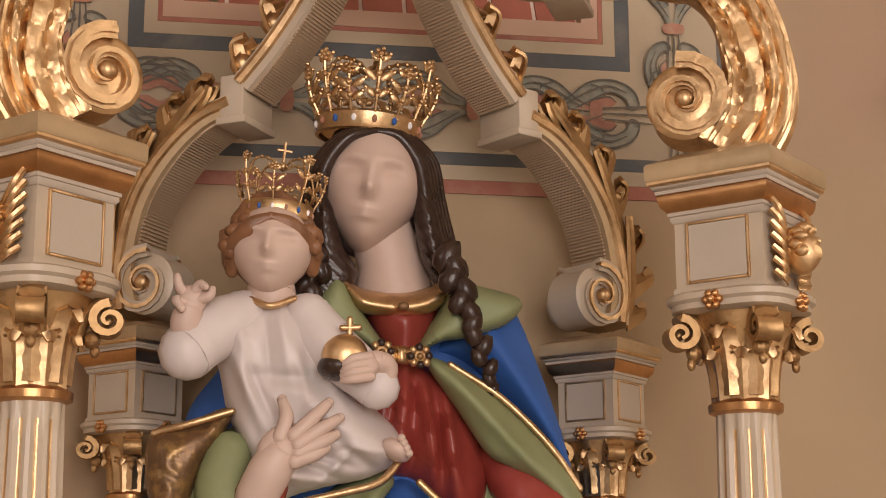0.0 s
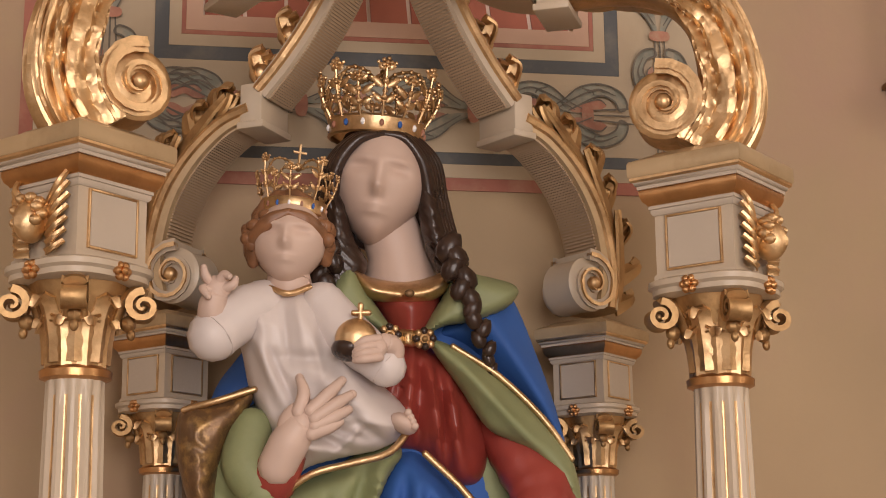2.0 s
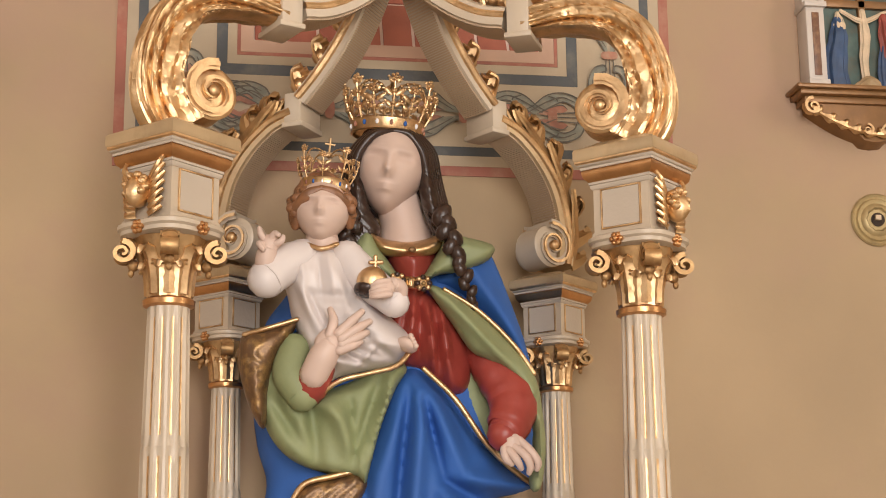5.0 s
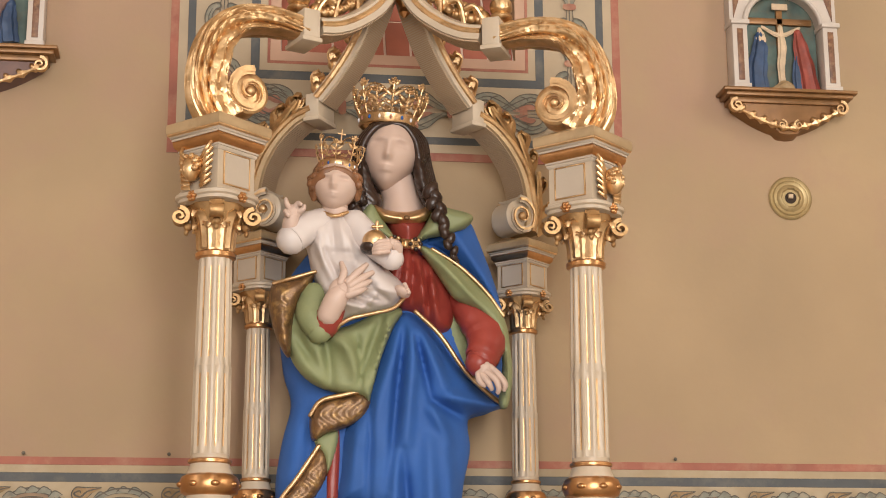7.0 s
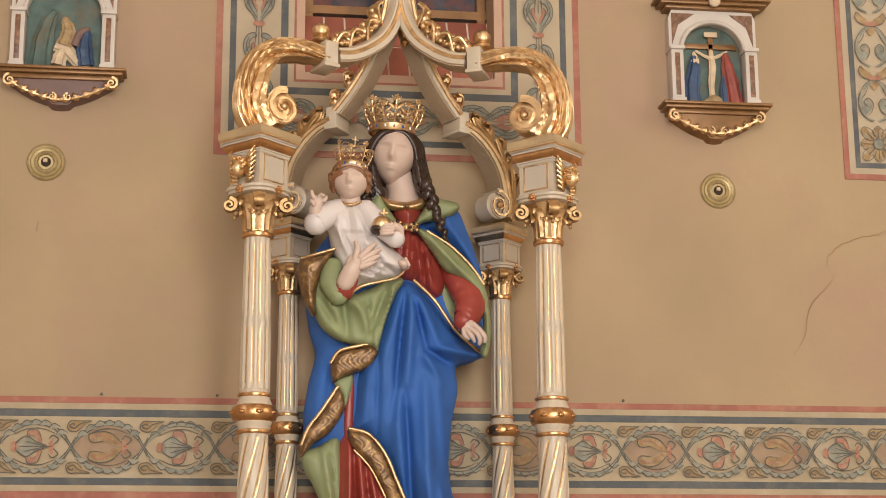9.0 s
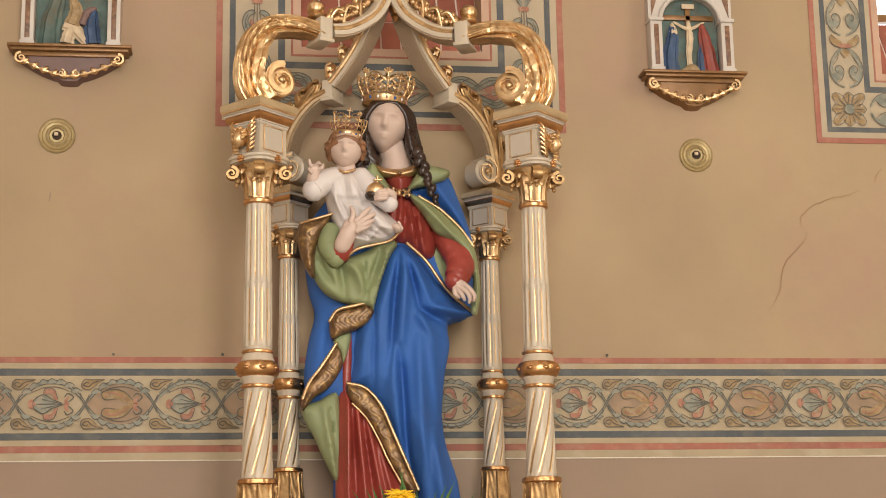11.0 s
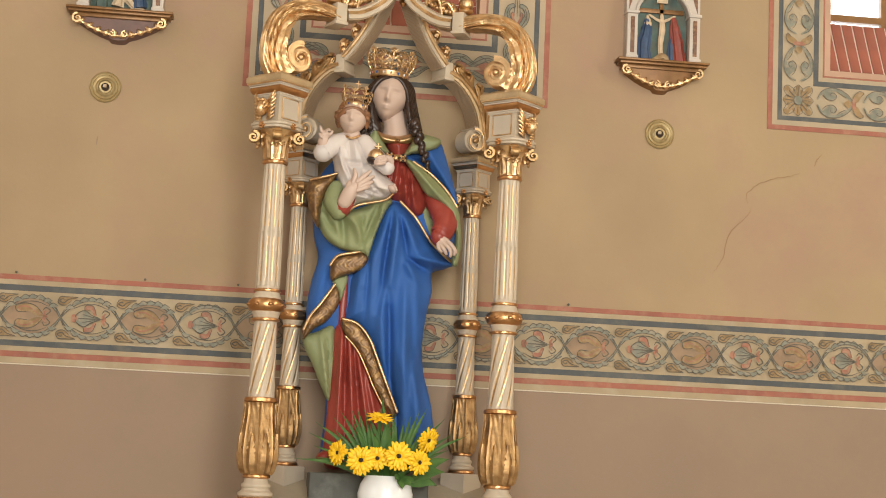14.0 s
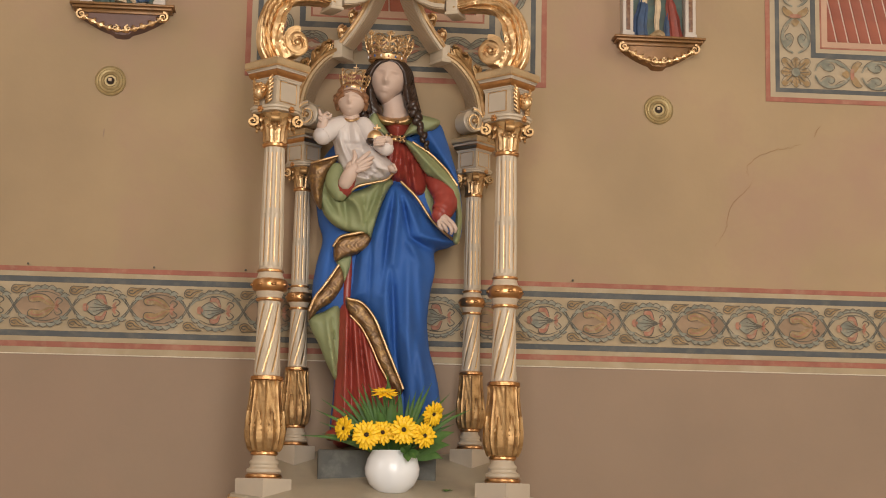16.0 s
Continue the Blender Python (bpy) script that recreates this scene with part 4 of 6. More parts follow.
def carved_leaf(bm, path, s, h, t):
    """The C scroll cut as one long acanthus leaf: deep veins run its length, fan out to the sides and end in curled lobes."""
    fine = [path[i].lerp(path[i + 1], j / 6) for i in range(len(path) - 1) for j in range(6)] + [path[-1]]
    n, m, arc, rows = len(fine), 112, 0.0, []
    for i, p in enumerate(fine):
        tg = (fine[min(i + 5, n - 1)] - fine[max(i - 5, 0)]).normalized()
        o = tg.cross(s)
        if i:
            arc += (p - fine[i - 1]).length
        q = i / (n - 1)
        a, b = h * (1.02 - 0.10 * q), t * (1.9 - 1.7 * q * q * (1 - 0.5 * q))
        row = []
        for j in range(m):
            an = 2 * math.pi * j / m
            cc, sn = math.cos(an), math.sin(an)
            phi = abs(math.atan2(cc, sn))
            # veins follow the length near the back and bend outwards towards the edges
            bend = max(0.0, phi - 0.5)
            ph = phi * 8.0 - arc * 3 - bend * arc * 9
            vein = abs(math.sin(ph)) ** 0.5 + 0.30 * abs(math.sin(2.6 * ph + 0.7)) ** 0.7
            lobe = 0.5 + 0.5 * math.sin(arc * 78 - phi * 2.2)
            edge = math.exp(-(((phi - 1.85) / 0.30) ** 2))
            cut = 0.36 * (vein - 0.85) + edge * (0.22 * lobe - 0.14) * min(1, q * 3)
            if phi > 2.25:
                cut = -0.14
            f = 1 + cut * (0.75 + 0.35 * q)
            row.append(bm.verts.new(p + s * (a * f * abs(cc) ** 0.7 * (1 if cc > 0 else -1)) + o * (b * f * abs(sn) ** 0.7 * (1 if sn > 0 else -1))))
        rows.append(row)
    for r0, r1 in zip(rows, rows[1:]):
        for j in range(m):
            bm.faces.new((r0[j], r0[(j + 1) % m], r1[(j + 1) % m], r1[j]))
    bm.faces.new(rows[0])
    bm.faces.new(rows[-1])
    bmesh.ops.recalc_face_normals(bm, faces=bm.faces)


def build_rib(col, zb, k, under, thick, label):
    """A scrolled rib from the top of a column to the middle. under: (share of the way in, height above the block) of its underside."""
    cx, cy = col
    d = Vector((0 - cx, CENTRE_Y - cy, 0))
    L = d.length
    d.normalize()
    s = Vector((-d.y, d.x, 0))
    P = lambda u, h, a=0.0: Vector((cx, cy, zb)) + d * (u * L) + s * a + Vector((0, 0, h))
    rib = tagged(empty("canopy_rib"), label, "canopy rib", group="ribs of the canopy")
    low, high = under
    W = 0.088 if k == 1 else 0.086
    # lower C scroll, with ribbed underside
    path = [P(u, h) for u, h in low]
    path = spline(path, 8)
    h, t = W / 2, thick / 2
    sec = [(-h, -t), (-h * 0.8, -t * 1.1), (h * 0.8, -t * 1.1), (h, -t), (h, t * 0.6), (h * 0.6, t), (-h * 0.6, t), (-h, t * 0.6)]
    bm = bmesh.new()
    if k == 1:
        carved_leaf(bm, path, s, h, t * 1.2)
    else:
        sweep(bm, path, sec, lambda q: (1, 1.25 - 0.35 * q), side=s)
    part("lower_scroll", bm, GOLD if k == 1 else TANGOLD, rib)
    # step block
    q = path[-1]
    m = Matrix.Rotation(math.atan2(d.y, d.x), 4, "Z")
    bm = bmesh.new()
    box(bm, *(q + d * 0.006 + Vector((0, 0, 0.008 * k))), 0.046 * k, W * 1.06, 0.075 * k, m, bevel=0.004)
    box(bm, *(q + d * 0.006 + Vector((0, 0, -0.034 * k))), 0.056 * k, W * 1.12, 0.012, m, bevel=0.003)
    part("step_block", bm, CREAM, rib)
    # upper ogee
    up = spline([P(u, hh) for u, hh in high], 8)
    bm = bmesh.new()
    sweep(bm, up, sec, lambda q: (1, 1.0), side=s)
    part("upper_arch", bm, CREAM, rib)
    for sg in (1, -1):
        bm = bmesh.new()
        sweep(bm, [p + s * sg * h * 0.96 for p in up], circle(0.0075 if k == 1 else 0.0095, 8), side=s)
        part("edge_bead", bm, GOLD, rib)
        if k != 1:
            bm = bmesh.new()
            sweep(bm, [p + s * sg * h * 0.96 for p in path], circle(0.0075 if k == 1 else 0.0095, 8), side=s)
            part("edge_bead", bm, GOLD, rib)
    # fine cross ribs on the underside
    bm = bmesh.new()
    for pth in ((path, up) if k != 1 else (up,)):
        fine = [pth[i].lerp(pth[i + 1], j / 2) for i in range(len(pth) - 1) for j in range(2)]
        for i in range(1, len(fine) - 1):
            tg = (fine[i + 1] - fine[i - 1]).normalized()
            deep = 1.25 - 0.35 * i / len(fine) if pth is path else 1.0
            c = fine[i] - tg.cross(s) * (t * 1.1 * deep + 0.0005)
            mm = Matrix((tg, s, tg.cross(s))).transposed().to_4x4()
            box(bm, *c, 0.0030, W * 0.84, 0.005, mm)
    part("ribbed_soffit", bm, RIBBED, rib, "finely ribbed cream soffit")["kind"] = "stuff"
    # volute at the foot
    bm = bmesh.new()
    r = 0.056 if k == 1 else 0.048
    foot = P(0.12 if k == 1 else 0.08, r * (1.3 if k == 1 else 1.2))
    volute(bm, foot, math.degrees(math.atan2(s.y, s.x)), r, W * 1.05, 1.6, 100, -1, 0.42)
    ax = Matrix.Translation(foot) @ Matrix.Rotation(math.atan2(s.y, s.x), 4, "Z") @ Matrix.Rotation(radians(90), 4, "Y")
    lathe(bm, [(r * 0.80, -W * 0.42), (r * 0.94, -W * 0.36), (r * 0.90, 0), (r * 0.94, W * 0.36), (r * 0.80, W * 0.42)], 28, m=ax)
    part("foot_volute", bm, GOLD if k == 1 else CREAM, rib, "rolled volute foot")
    bm = bmesh.new()
    for sg in (1, -1):
        volute(bm, foot + s * sg * W * 0.5, math.degrees(math.atan2(s.y, s.x)), r * 1.0, 0.012, 1.6, 100, -1, 0.16)
    part("gilt_spiral", bm, GOLD, rib)
    # acanthus leaves hugging the outside of the scroll
    bm = bmesh.new()
    n = len(path)
    random.seed(11)
    for lane in ((-0.85, -0.45, 0.0, 0.45, 0.85) if k != 1 else ()):
        for st in range(0, 4):
            i0 = int(n * (0.02 + 0.24 * st + 0.06 * abs(lane)))
            i1 = min(n - 4, i0 + int(n * 0.36))
            if i1 - i0 < 4:
                continue
            pts = []
            for i in range(i0, i1 + 1):
                tg = (path[min(i + 1, n - 1)] - path[max(i - 1, 0)]).normalized()
                o = tg.cross(s)
                q = (i - i0) / (i1 - i0)
                lift = (t * (1.0 if k != 1 else 2.3 - 2.0 * (i / n) ** 2) + 0.004 + 0.02 * k * q ** 3) * (1 - 0.25 * abs(lane))
                pts.append(path[i] + o * lift + s * h * lane * (1 + 0.35 * q))
            tg = (path[min(i0 + 2, n - 1)] - path[i0]).normalized()
            wdt = 0.017 * k
            blade(bm, pts, lambda q, wdt=wdt: wdt * (0.7 + 0.5 * math.sin(math.pi * q)) * (1 - 0.65 * q ** 3), tg.cross(s) + s * lane * 0.8, 0.006 * k, 0.35)
    if k != 1:
        part("acanthus_leaf", bm, DULLGOLD, rib, "gilded carved acanthus leaf")
    # small leaves curling off both edges of the scroll
    bm = bmesh.new()
    for i in range(3, n - 3, 5) if k != 1 else ():
        tg = (path[i + 1] - path[i - 1]).normalized()
        o = tg.cross(s)
        for sg in ((1, -1) if k != 1 else (1, -1)):
            c = path[i] + s * sg * h * 0.75 + o * t * 0.8
            out = (o + s * sg * 0.35).normalized() if k != 1 else (-o + s * sg * 0.25).normalized()
            ln = (0.022 if k == 1 else 0.036) * (1 + 0.2 * math.sin(i * 1.7))
            blade(bm, spline([c - tg * 0.012, c + out * ln * 0.6, c + out * ln + tg * 0.012, c + out * ln * 0.8 + tg * 0.022], 3), lambda q: (0.012 if k == 1 else 0.018) * (1 - 0.55 * q), o if k == 1 else s * sg + tg * 0.3, 0.006, 0.3)
    if k != 1:
        part("leaf_edge", bm, DULLGOLD, rib)["kind"] = "stuff"
    # crockets or garland on the back of the upper arch
    nu = len(up)
    for j, fr in enumerate((0.04, 0.28, 0.50, 0.72)):
        bm = bmesh.new()
        i = int(fr * (nu - 2)) + 1
        tg = (up[i + 1] - up[i - 1]).normalized()
        o = tg.cross(s)
        base = up[i] + o * t
        for sg in (-1, 0, 1):
            blade(bm, spline([base - tg * 0.02 * k, base + o * 0.03 * k + s * sg * 0.012 * k, base + o * 0.052 * k + tg * 0.022 * k + s * sg * 0.026 * k, base + o * 0.04 * k + tg * 0.045 * k + s * sg * 0.03 * k], 4), lambda q: 0.017 * k * (1 - 0.5 * q * q), o, 0.005, 0.3)
        ellipsoid(bm, base + o * 0.026 * k, (0.021 * k, 0.021 * k, 0.021 * k), seg=12)
        ellipsoid(bm, base + o * 0.046 * k + tg * 0.012 * k, (0.013 * k, 0.013 * k, 0.013 * k), seg=10)
        part("crocket", bm, GOLD, rib, "gilded leaf crocket")
    if k != 1:
        for fr in (0.30, 0.44, 0.58, 0.72, 0.86):
            bm = bmesh.new()
            i = int(fr * (n - 2)) + 1
            tg = (path[i + 1] - path[i - 1]).normalized()
            o = tg.cross(s)
            base = path[i] + o * t
            for sg in (-1, 0, 1):
                blade(bm, spline([base - tg * 0.015, base + o * 0.02 + s * sg * 0.02, base + o * 0.03 + tg * 0.02 + s * sg * 0.045, base + o * 0.02 + tg * 0.035 + s * sg * 0.05], 4), lambda q: 0.017 * (1 - 0.5 * q * q), o, 0.005, 0.3)
                ellipsoid(bm, base + o * 0.014 + s * sg * 0.03 + tg * 0.008, (0.014, 0.014, 0.014), seg=8)
            part("crocket", bm, DULLGOLD, rib, "aged gilt leaf crocket")
    if k == 1:
        # rose garland in the hollow and a rolled bud over the step
        bm = bmesh.new()
        for j in range(9):
            i = int((0.06 + 0.085 * j) * (nu - 2)) + 1
            tg = (up[i + 1] - up[i - 1]).normalized()
            o = tg.cross(s)
            c = up[i] + o * (t + 0.018)
            rr = 0.021 + 0.007 * math.sin(j * 2.1)
            for a in range(3):
                r2 = rr * (1 - 0.27 * a)
                for b in range(5):
                    an = b * 2 * math.pi / 5 + a * 0.6
                    ellipsoid(bm, c + (s * math.cos(an) + tg * math.sin(an)) * r2 * 0.62 + o * 0.006 * a, (r2 * 0.45, r2 * 0.45, r2 * 0.45), seg=8)
        part("rose_garland", bm, GOLD, rib, "gilded rose garland")
        bm = bmesh.new()
        c = path[-1] + Vector((0, 0, 0.085)) - d * 0.01
        ellipsoid(bm, c, (0.028, 0.034, 0.028), seg=16, shape=lambda v: v * (1 + 0.07 * math.cos(6 * math.atan2(v.y, v.z))))
        ellipsoid(bm, c + Vector((0, 0, -0.028)), (0.030, 0.03, 0.014), seg=12)
        part("rolled_bud", bm, GOLD, rib)
    return rib


ZF = column_top(0.08, F_SIZE)
ZR = column_top(0.489, R_SIZE)
front_low = [(0.02, 0.0), (-0.055, 0.06), (-0.06, 0.135), (-0.01, 0.21), (0.10, 0.258), (0.26, 0.276), (0.44, 0.272)]
front_high = [(0.51, 0.284), (0.62, 0.296), (0.74, 0.328), (0.86, 0.380), (0.94, 0.46), (0.98, 0.56)]
rear_low = [(-0.01, 0.02), (-0.03, 0.085), (0.02, 0.175), (0.13, 0.243), (0.28, 0.293), (0.42, 0.313)]
rear_high = [(0.46, 0.34), (0.58, 0.39), (0.70, 0.452), (0.80, 0.522), (0.90, 0.62), (0.96, 0.73)]
for c in FRONT:
    build_rib(c, ZF, 1, (front_low, front_high), 0.045, "gilded acanthus rib rising to the canopy's crown")
for c in REAR:
    build_rib(c, ZR, 0.86, (rear_low, rear_high), 0.04, "cream rib with ribbed soffit and gilt crockets")
crown_boss = tagged(empty("canopy_boss", Matrix.Translation((0.02, CENTRE_Y, -0.049))), "cream canopy boss with gilded leaf pendant", "boss")
bm = bmesh.new()
lathe(bm, [(0.004, 2.80), (0.014, 2.812), (0.010, 2.826), (0.022, 2.845), (0.032, 2.87), (0.026, 2.885)], 24, wave=lambda a, z, k: 1 + 0.08 * math.cos(6 * a))
part("pendant", bm, COPPER, crown_boss)
bm = bmesh.new()
lathe(bm, [(0.026, 2.885), (0.03, 2.9), (0.03, 3.16), (0.08, 3.18), (0.10, 3.22), (0.07, 3.27), (0.03, 3.3), (0.05, 3.34), (0.03, 3.4), (0.002, 3.42)], 24)
part("finial", bm, CREAM, crown_boss)


# ---- the painted statue: one carved mesh ----
def pixel_to_world(a, b, y):
    """From a pixel (a, b downwards) of the camera's view at 15.5 s to the world at depth y."""
    u, v = (a - 784) / 2926, (441 - b) / 2926
    k = (y +6.133) / (0.9830 -0.0982 * u -0.1549 * v)
    return Vector((-0.392 + k * (0.0949 +0.9951 * u -0.0283 * v), y, 0.695 + k * (0.1570 +0.0131 * u +0.9875 * v)))


def sp(a, b, y):
    """A statue point from its pixel, nudged and set back to fit the camera's view."""
    a -= 6 * min(1, max(0, (300 - b) / 160))
    b += 9 * min(1, max(0, (420 - b) / 270))
    return pixel_to_world(a, b, 0.085 + 0.92 * y)


def smooth_loop(pts, n=5):
    p = [Vector((x, z, 0)) for x, z in pts]
    k, out = len(p), []
    for i in range(k):
        a, b, c, d = p[i - 1], p[i], p[(i + 1) % k], p[(i + 2) % k]
        for j in range(n):
            t = j / n
            q = 0.5 * ((2 * b) + (c - a) * t + (2 * a - 5 * b + 4 * c - d) * t * t + (3 * b - a - 3 * c + d) * t ** 3)
            out.append((q.x, q.y))
    return np.array(out)


def inflate(bm, pts, c, rf, rb, w, mat, fold=None, step=3.0, slope=(0, 0)):
    """A rounded carved layer over a closed outline: front swells by rf, back by rb, edge rounding w wide.
    fold(a, b) adds relief to the front, slope tilts it."""
    loop = smooth_loop(pts)
    lo, hi = loop.min(0) - step, loop.max(0) + step
    ga = np.arange(lo[0], hi[0] + step, step)
    gb = np.arange(lo[1], hi[1] + step, step)
    A, B = np.meshgrid(ga, gb, indexing="ij")
    P = np.stack([A.ravel(), B.ravel()], 1)
    s0, s1 = loop, np.roll(loop, -1, 0)
    e = s1 - s0
    d = P[:, None] - s0[None]
    t = np.clip((d * e).sum(2) / np.maximum((e * e).sum(1), 1e-9), 0, 1)
    near = s0[None] + t[..., None] * e[None]
    dist = np.linalg.norm(P[:, None] - near, axis=2)
    j = dist.argmin(1)
    best, close = dist[np.arange(len(P)), j], near[np.arange(len(P)), j]
    cross = ((s0[None, :, 1] > P[:, None, 1]) != (s1[None, :, 1] > P[:, None, 1])) & (P[:, None, 0] < (s1 - s0)[None, :, 0] * (P[:, None, 1] - s0[None, :, 1]) / np.where(e[:, 1] == 0, 1e-9, e[:, 1])[None] + s0[None, :, 0])
    inside = cross.sum(1) % 2 == 1
    sd = np.where(inside, best, 0.0)
    Q = np.where(inside[:, None], P, close)
    prof = np.sqrt(np.clip(1 - (1 - np.clip(sd / w, 0, 1)) ** 2, 0, 1))
    mid = loop.mean(0)
    ins = inside.reshape(A.shape)
    na, nb = A.shape
    front, back = {}, {}

    def vert(i, j2):
        k = i * nb + j2
        if k not in front:
            a, b = Q[k]
            tilt = slope[0] * (a - mid[0]) + slope[1] * (b - mid[1])
            f = fold(a, b) * min(1.0, prof[k] * 1.3) if fold else 0
            front[k] = bm.verts.new(sp(a, b, c + tilt - rf * prof[k] - f))
            back[k] = front[k] if not inside[k] else bm.verts.new(sp(a, b, c + tilt + rb * prof[k] + 0.002))
        return front[k], back[k]

    for i in range(na - 1):
        for j2 in range(nb - 1):
            if ins[i : i + 2, j2 : j2 + 2].any():
                q = [vert(*ij) for ij in ((i, j2), (i + 1, j2), (i + 1, j2 + 1), (i, j2 + 1))]
                for side in (0, 1):
                    vs = [v[side] for v in q]
                    if len(set(vs)) == 4:
                        try:
                            bm.faces.new(vs).material_index = mat
                        except ValueError:
                            pass


def limb(bm, pts, radii, mat, n=5, seg=12, fold=0.0):
    """A tapering limb or sleeve through view pixels (a, b) at depths y."""
    path = spline([sp(*p) for p in pts], n)
    k = len(radii) - 1

    def rad(t):
        i = min(int(t * k), k - 1)
        f = t * k - i
        return (radii[i] * (1 - f) + radii[i + 1] * f) * (1 + fold * math.sin(t * 46))

    sweep(bm, path, circle(1.0, seg), rad, mat=mat)
    ellipsoid(bm, path[-1], (radii[-1],) * 3, seg=10, mat=mat)
    ellipsoid(bm, path[0], (radii[0],) * 3, seg=10, mat=mat)


def line_dist(a, b, p, q):
    vx, vy = q[0] - p[0], q[1] - p[1]
    t = max(0, min(1, ((a - p[0]) * vx + (b - p[1]) * vy) / (vx * vx + vy * vy)))
    return math.hypot(a - p[0] - t * vx, b - p[1] - t * vy), t


def creases(lines):
    """Relief from a few crease lines: (start, end, width, depth); positive depth is a ridge."""
    def f(a, b):
        s = 0.0
        for p, q, w, h in lines:
            d, t = line_dist(a, b, p, q)
            s += 1.6 * h * ridge(d, w * 0.9) * (0.35 + 0.65 * math.sin(math.pi * min(1, max(0, t)) ** 0.7))
        return s
    return f


SM = [BLUE, GREEN, RED, SKIN, HAIR, CHILDHAIR, WHITE, BORDER, GOLD, RUSSET]
bm = bmesh.new()
# cloak and body
inflate(bm, [(660, 206), (622, 222), (585, 262), (566, 290), (556, 340), (560, 395), (568, 430), (558, 470), (550, 520), (556, 560), (590, 600), (588, 700), (586, 780), (650, 790), (730, 788), (772, 780), (776, 720), (768, 665), (757, 625), (753, 590), (752, 555), (757, 520), (765, 485), (764, 452), (790, 442), (810, 425), (813, 380), (808, 335), (798, 290), (786, 245), (774, 217), (742, 207), (700, 203)],
        0.40, 0.12, 0.13, 62, 0, creases([((575, 440), (560, 540), 9, 0.012), ((590, 440), (585, 520), 6, -0.012), ((740, 560), (765, 760), 14, 0.02), ((722, 560), (735, 780), 7, -0.02)]), 4.0)
# red dress below
inflate(bm, [(600, 545), (625, 548), (650, 578), (668, 620), (690, 665), (706, 705), (708, 780), (640, 790), (588, 786), (590, 700), (594, 610)], 0.308, 0.065, 0.05, 26, 2,
        creases([((612, 545), (606, 780), 5, 0.014), ((624, 560), (640, 785), 5, 0.016), ((618, 550), (622, 785), 4, -0.014), ((640, 590), (672, 785), 5, 0.014), ((633, 580), (655, 785), 4, -0.012), ((655, 620), (692, 780), 5, 0.012)]), 1.8)
# green lining at the side
inflate(bm, [(546, 566), (570, 556), (598, 545), (602, 600), (596, 676), (578, 650), (562, 612), (549, 588)], 0.305, 0.05, 0.03, 20, 1, creases([((575, 560), (590, 670), 5, 0.012), ((586, 556), (594, 650), 3, -0.01)]), 3.0)
# border of the hanging side
inflate(bm, [(598, 474), (608, 492), (604, 512), (585, 538), (563, 552), (545, 571), (546, 553), (556, 530), (574, 508)], 0.29, 0.035, 0.02, 9, 7, lambda a, b: 0.0042 * abs(math.sin(a * 0.22 + 1.9 * math.sin(b * 0.19))) ** 5, 2.4)
limb(bm, [(597, 474, 0.262), (574, 507, 0.262), (556, 530, 0.27), (546, 553, 0.28)], [0.006, 0.006, 0.006], 8, 4, 8)
# the great blue front of the cloak
fold_blue = creases([((690, 335), (648, 470), 11, 0.016), ((704, 340), (690, 500), 9, 0.020), ((694, 340), (672, 520), 6, -0.022), ((690, 480), (704, 760), 7, -0.026), ((676, 470), (684, 640), 10, 0.014), ((712, 345), (740, 420), 8, 0.018), ((740, 420), (792, 438), 9, 0.022), ((706, 350), (722, 425), 5, -0.02), ((722, 425), (764, 450), 6, -0.02),
                     ((718, 430), (742, 470), 8, 0.016), ((735, 470), (752, 610), 10, 0.014), ((718, 470), (722, 740), 10, 0.020), ((738, 600), (752, 740), 12, 0.026), ((640, 440), (630, 520), 7, 0.010), ((655, 420), (650, 540), 5, -0.012), ((706, 580), (735, 640), 18, 0.012)])
inflate(bm, [(690, 322), (708, 324), (735, 352), (762, 393), (790, 421), (807, 433), (788, 441), (765, 448), (766, 482), (758, 520), (753, 560), (751, 600), (759, 640), (773, 690), (774, 775), (716, 782), (707, 700), (692, 655), (674, 612), (656, 572), (636, 546), (614, 535), (618, 500), (622, 460), (636, 430), (650, 400), (664, 364), (678, 334)],
        0.33, 0.12, 0.05, 48, 0, fold_blue, 2.0)
# gold edge along the cloak, and its brown border below
limb(bm, [(706, 324, 0.215), (733, 352, 0.205), (760, 393, 0.215), (788, 421, 0.245), (806, 433, 0.29)], [0.0055, 0.006, 0.006, 0.006], 8, 5, 8)
inflate(bm, [(612, 532), (638, 540), (660, 566), (676, 604), (694, 648), (711, 690), (702, 700), (684, 676), (668, 646), (654, 614), (638, 584), (618, 562), (610, 546)], 0.262, 0.045, 0.02, 9, 7, lambda a, b: 0.0042 * abs(math.sin(a * 0.22 + 1.9 * math.sin(b * 0.19))) ** 5, 2.4)
limb(bm, [(612, 532, 0.235), (638, 540, 0.23), (660, 566, 0.224), (676, 604, 0.222), (694, 648, 0.222), (711, 690, 0.226)], [0.006] * 4, 8, 5, 8)
limb(bm, [(618, 562, 0.235), (638, 584, 0.23), (654, 614, 0.226), (668, 646, 0.226), (686, 680, 0.228)], [0.004] * 4, 8, 5, 8)
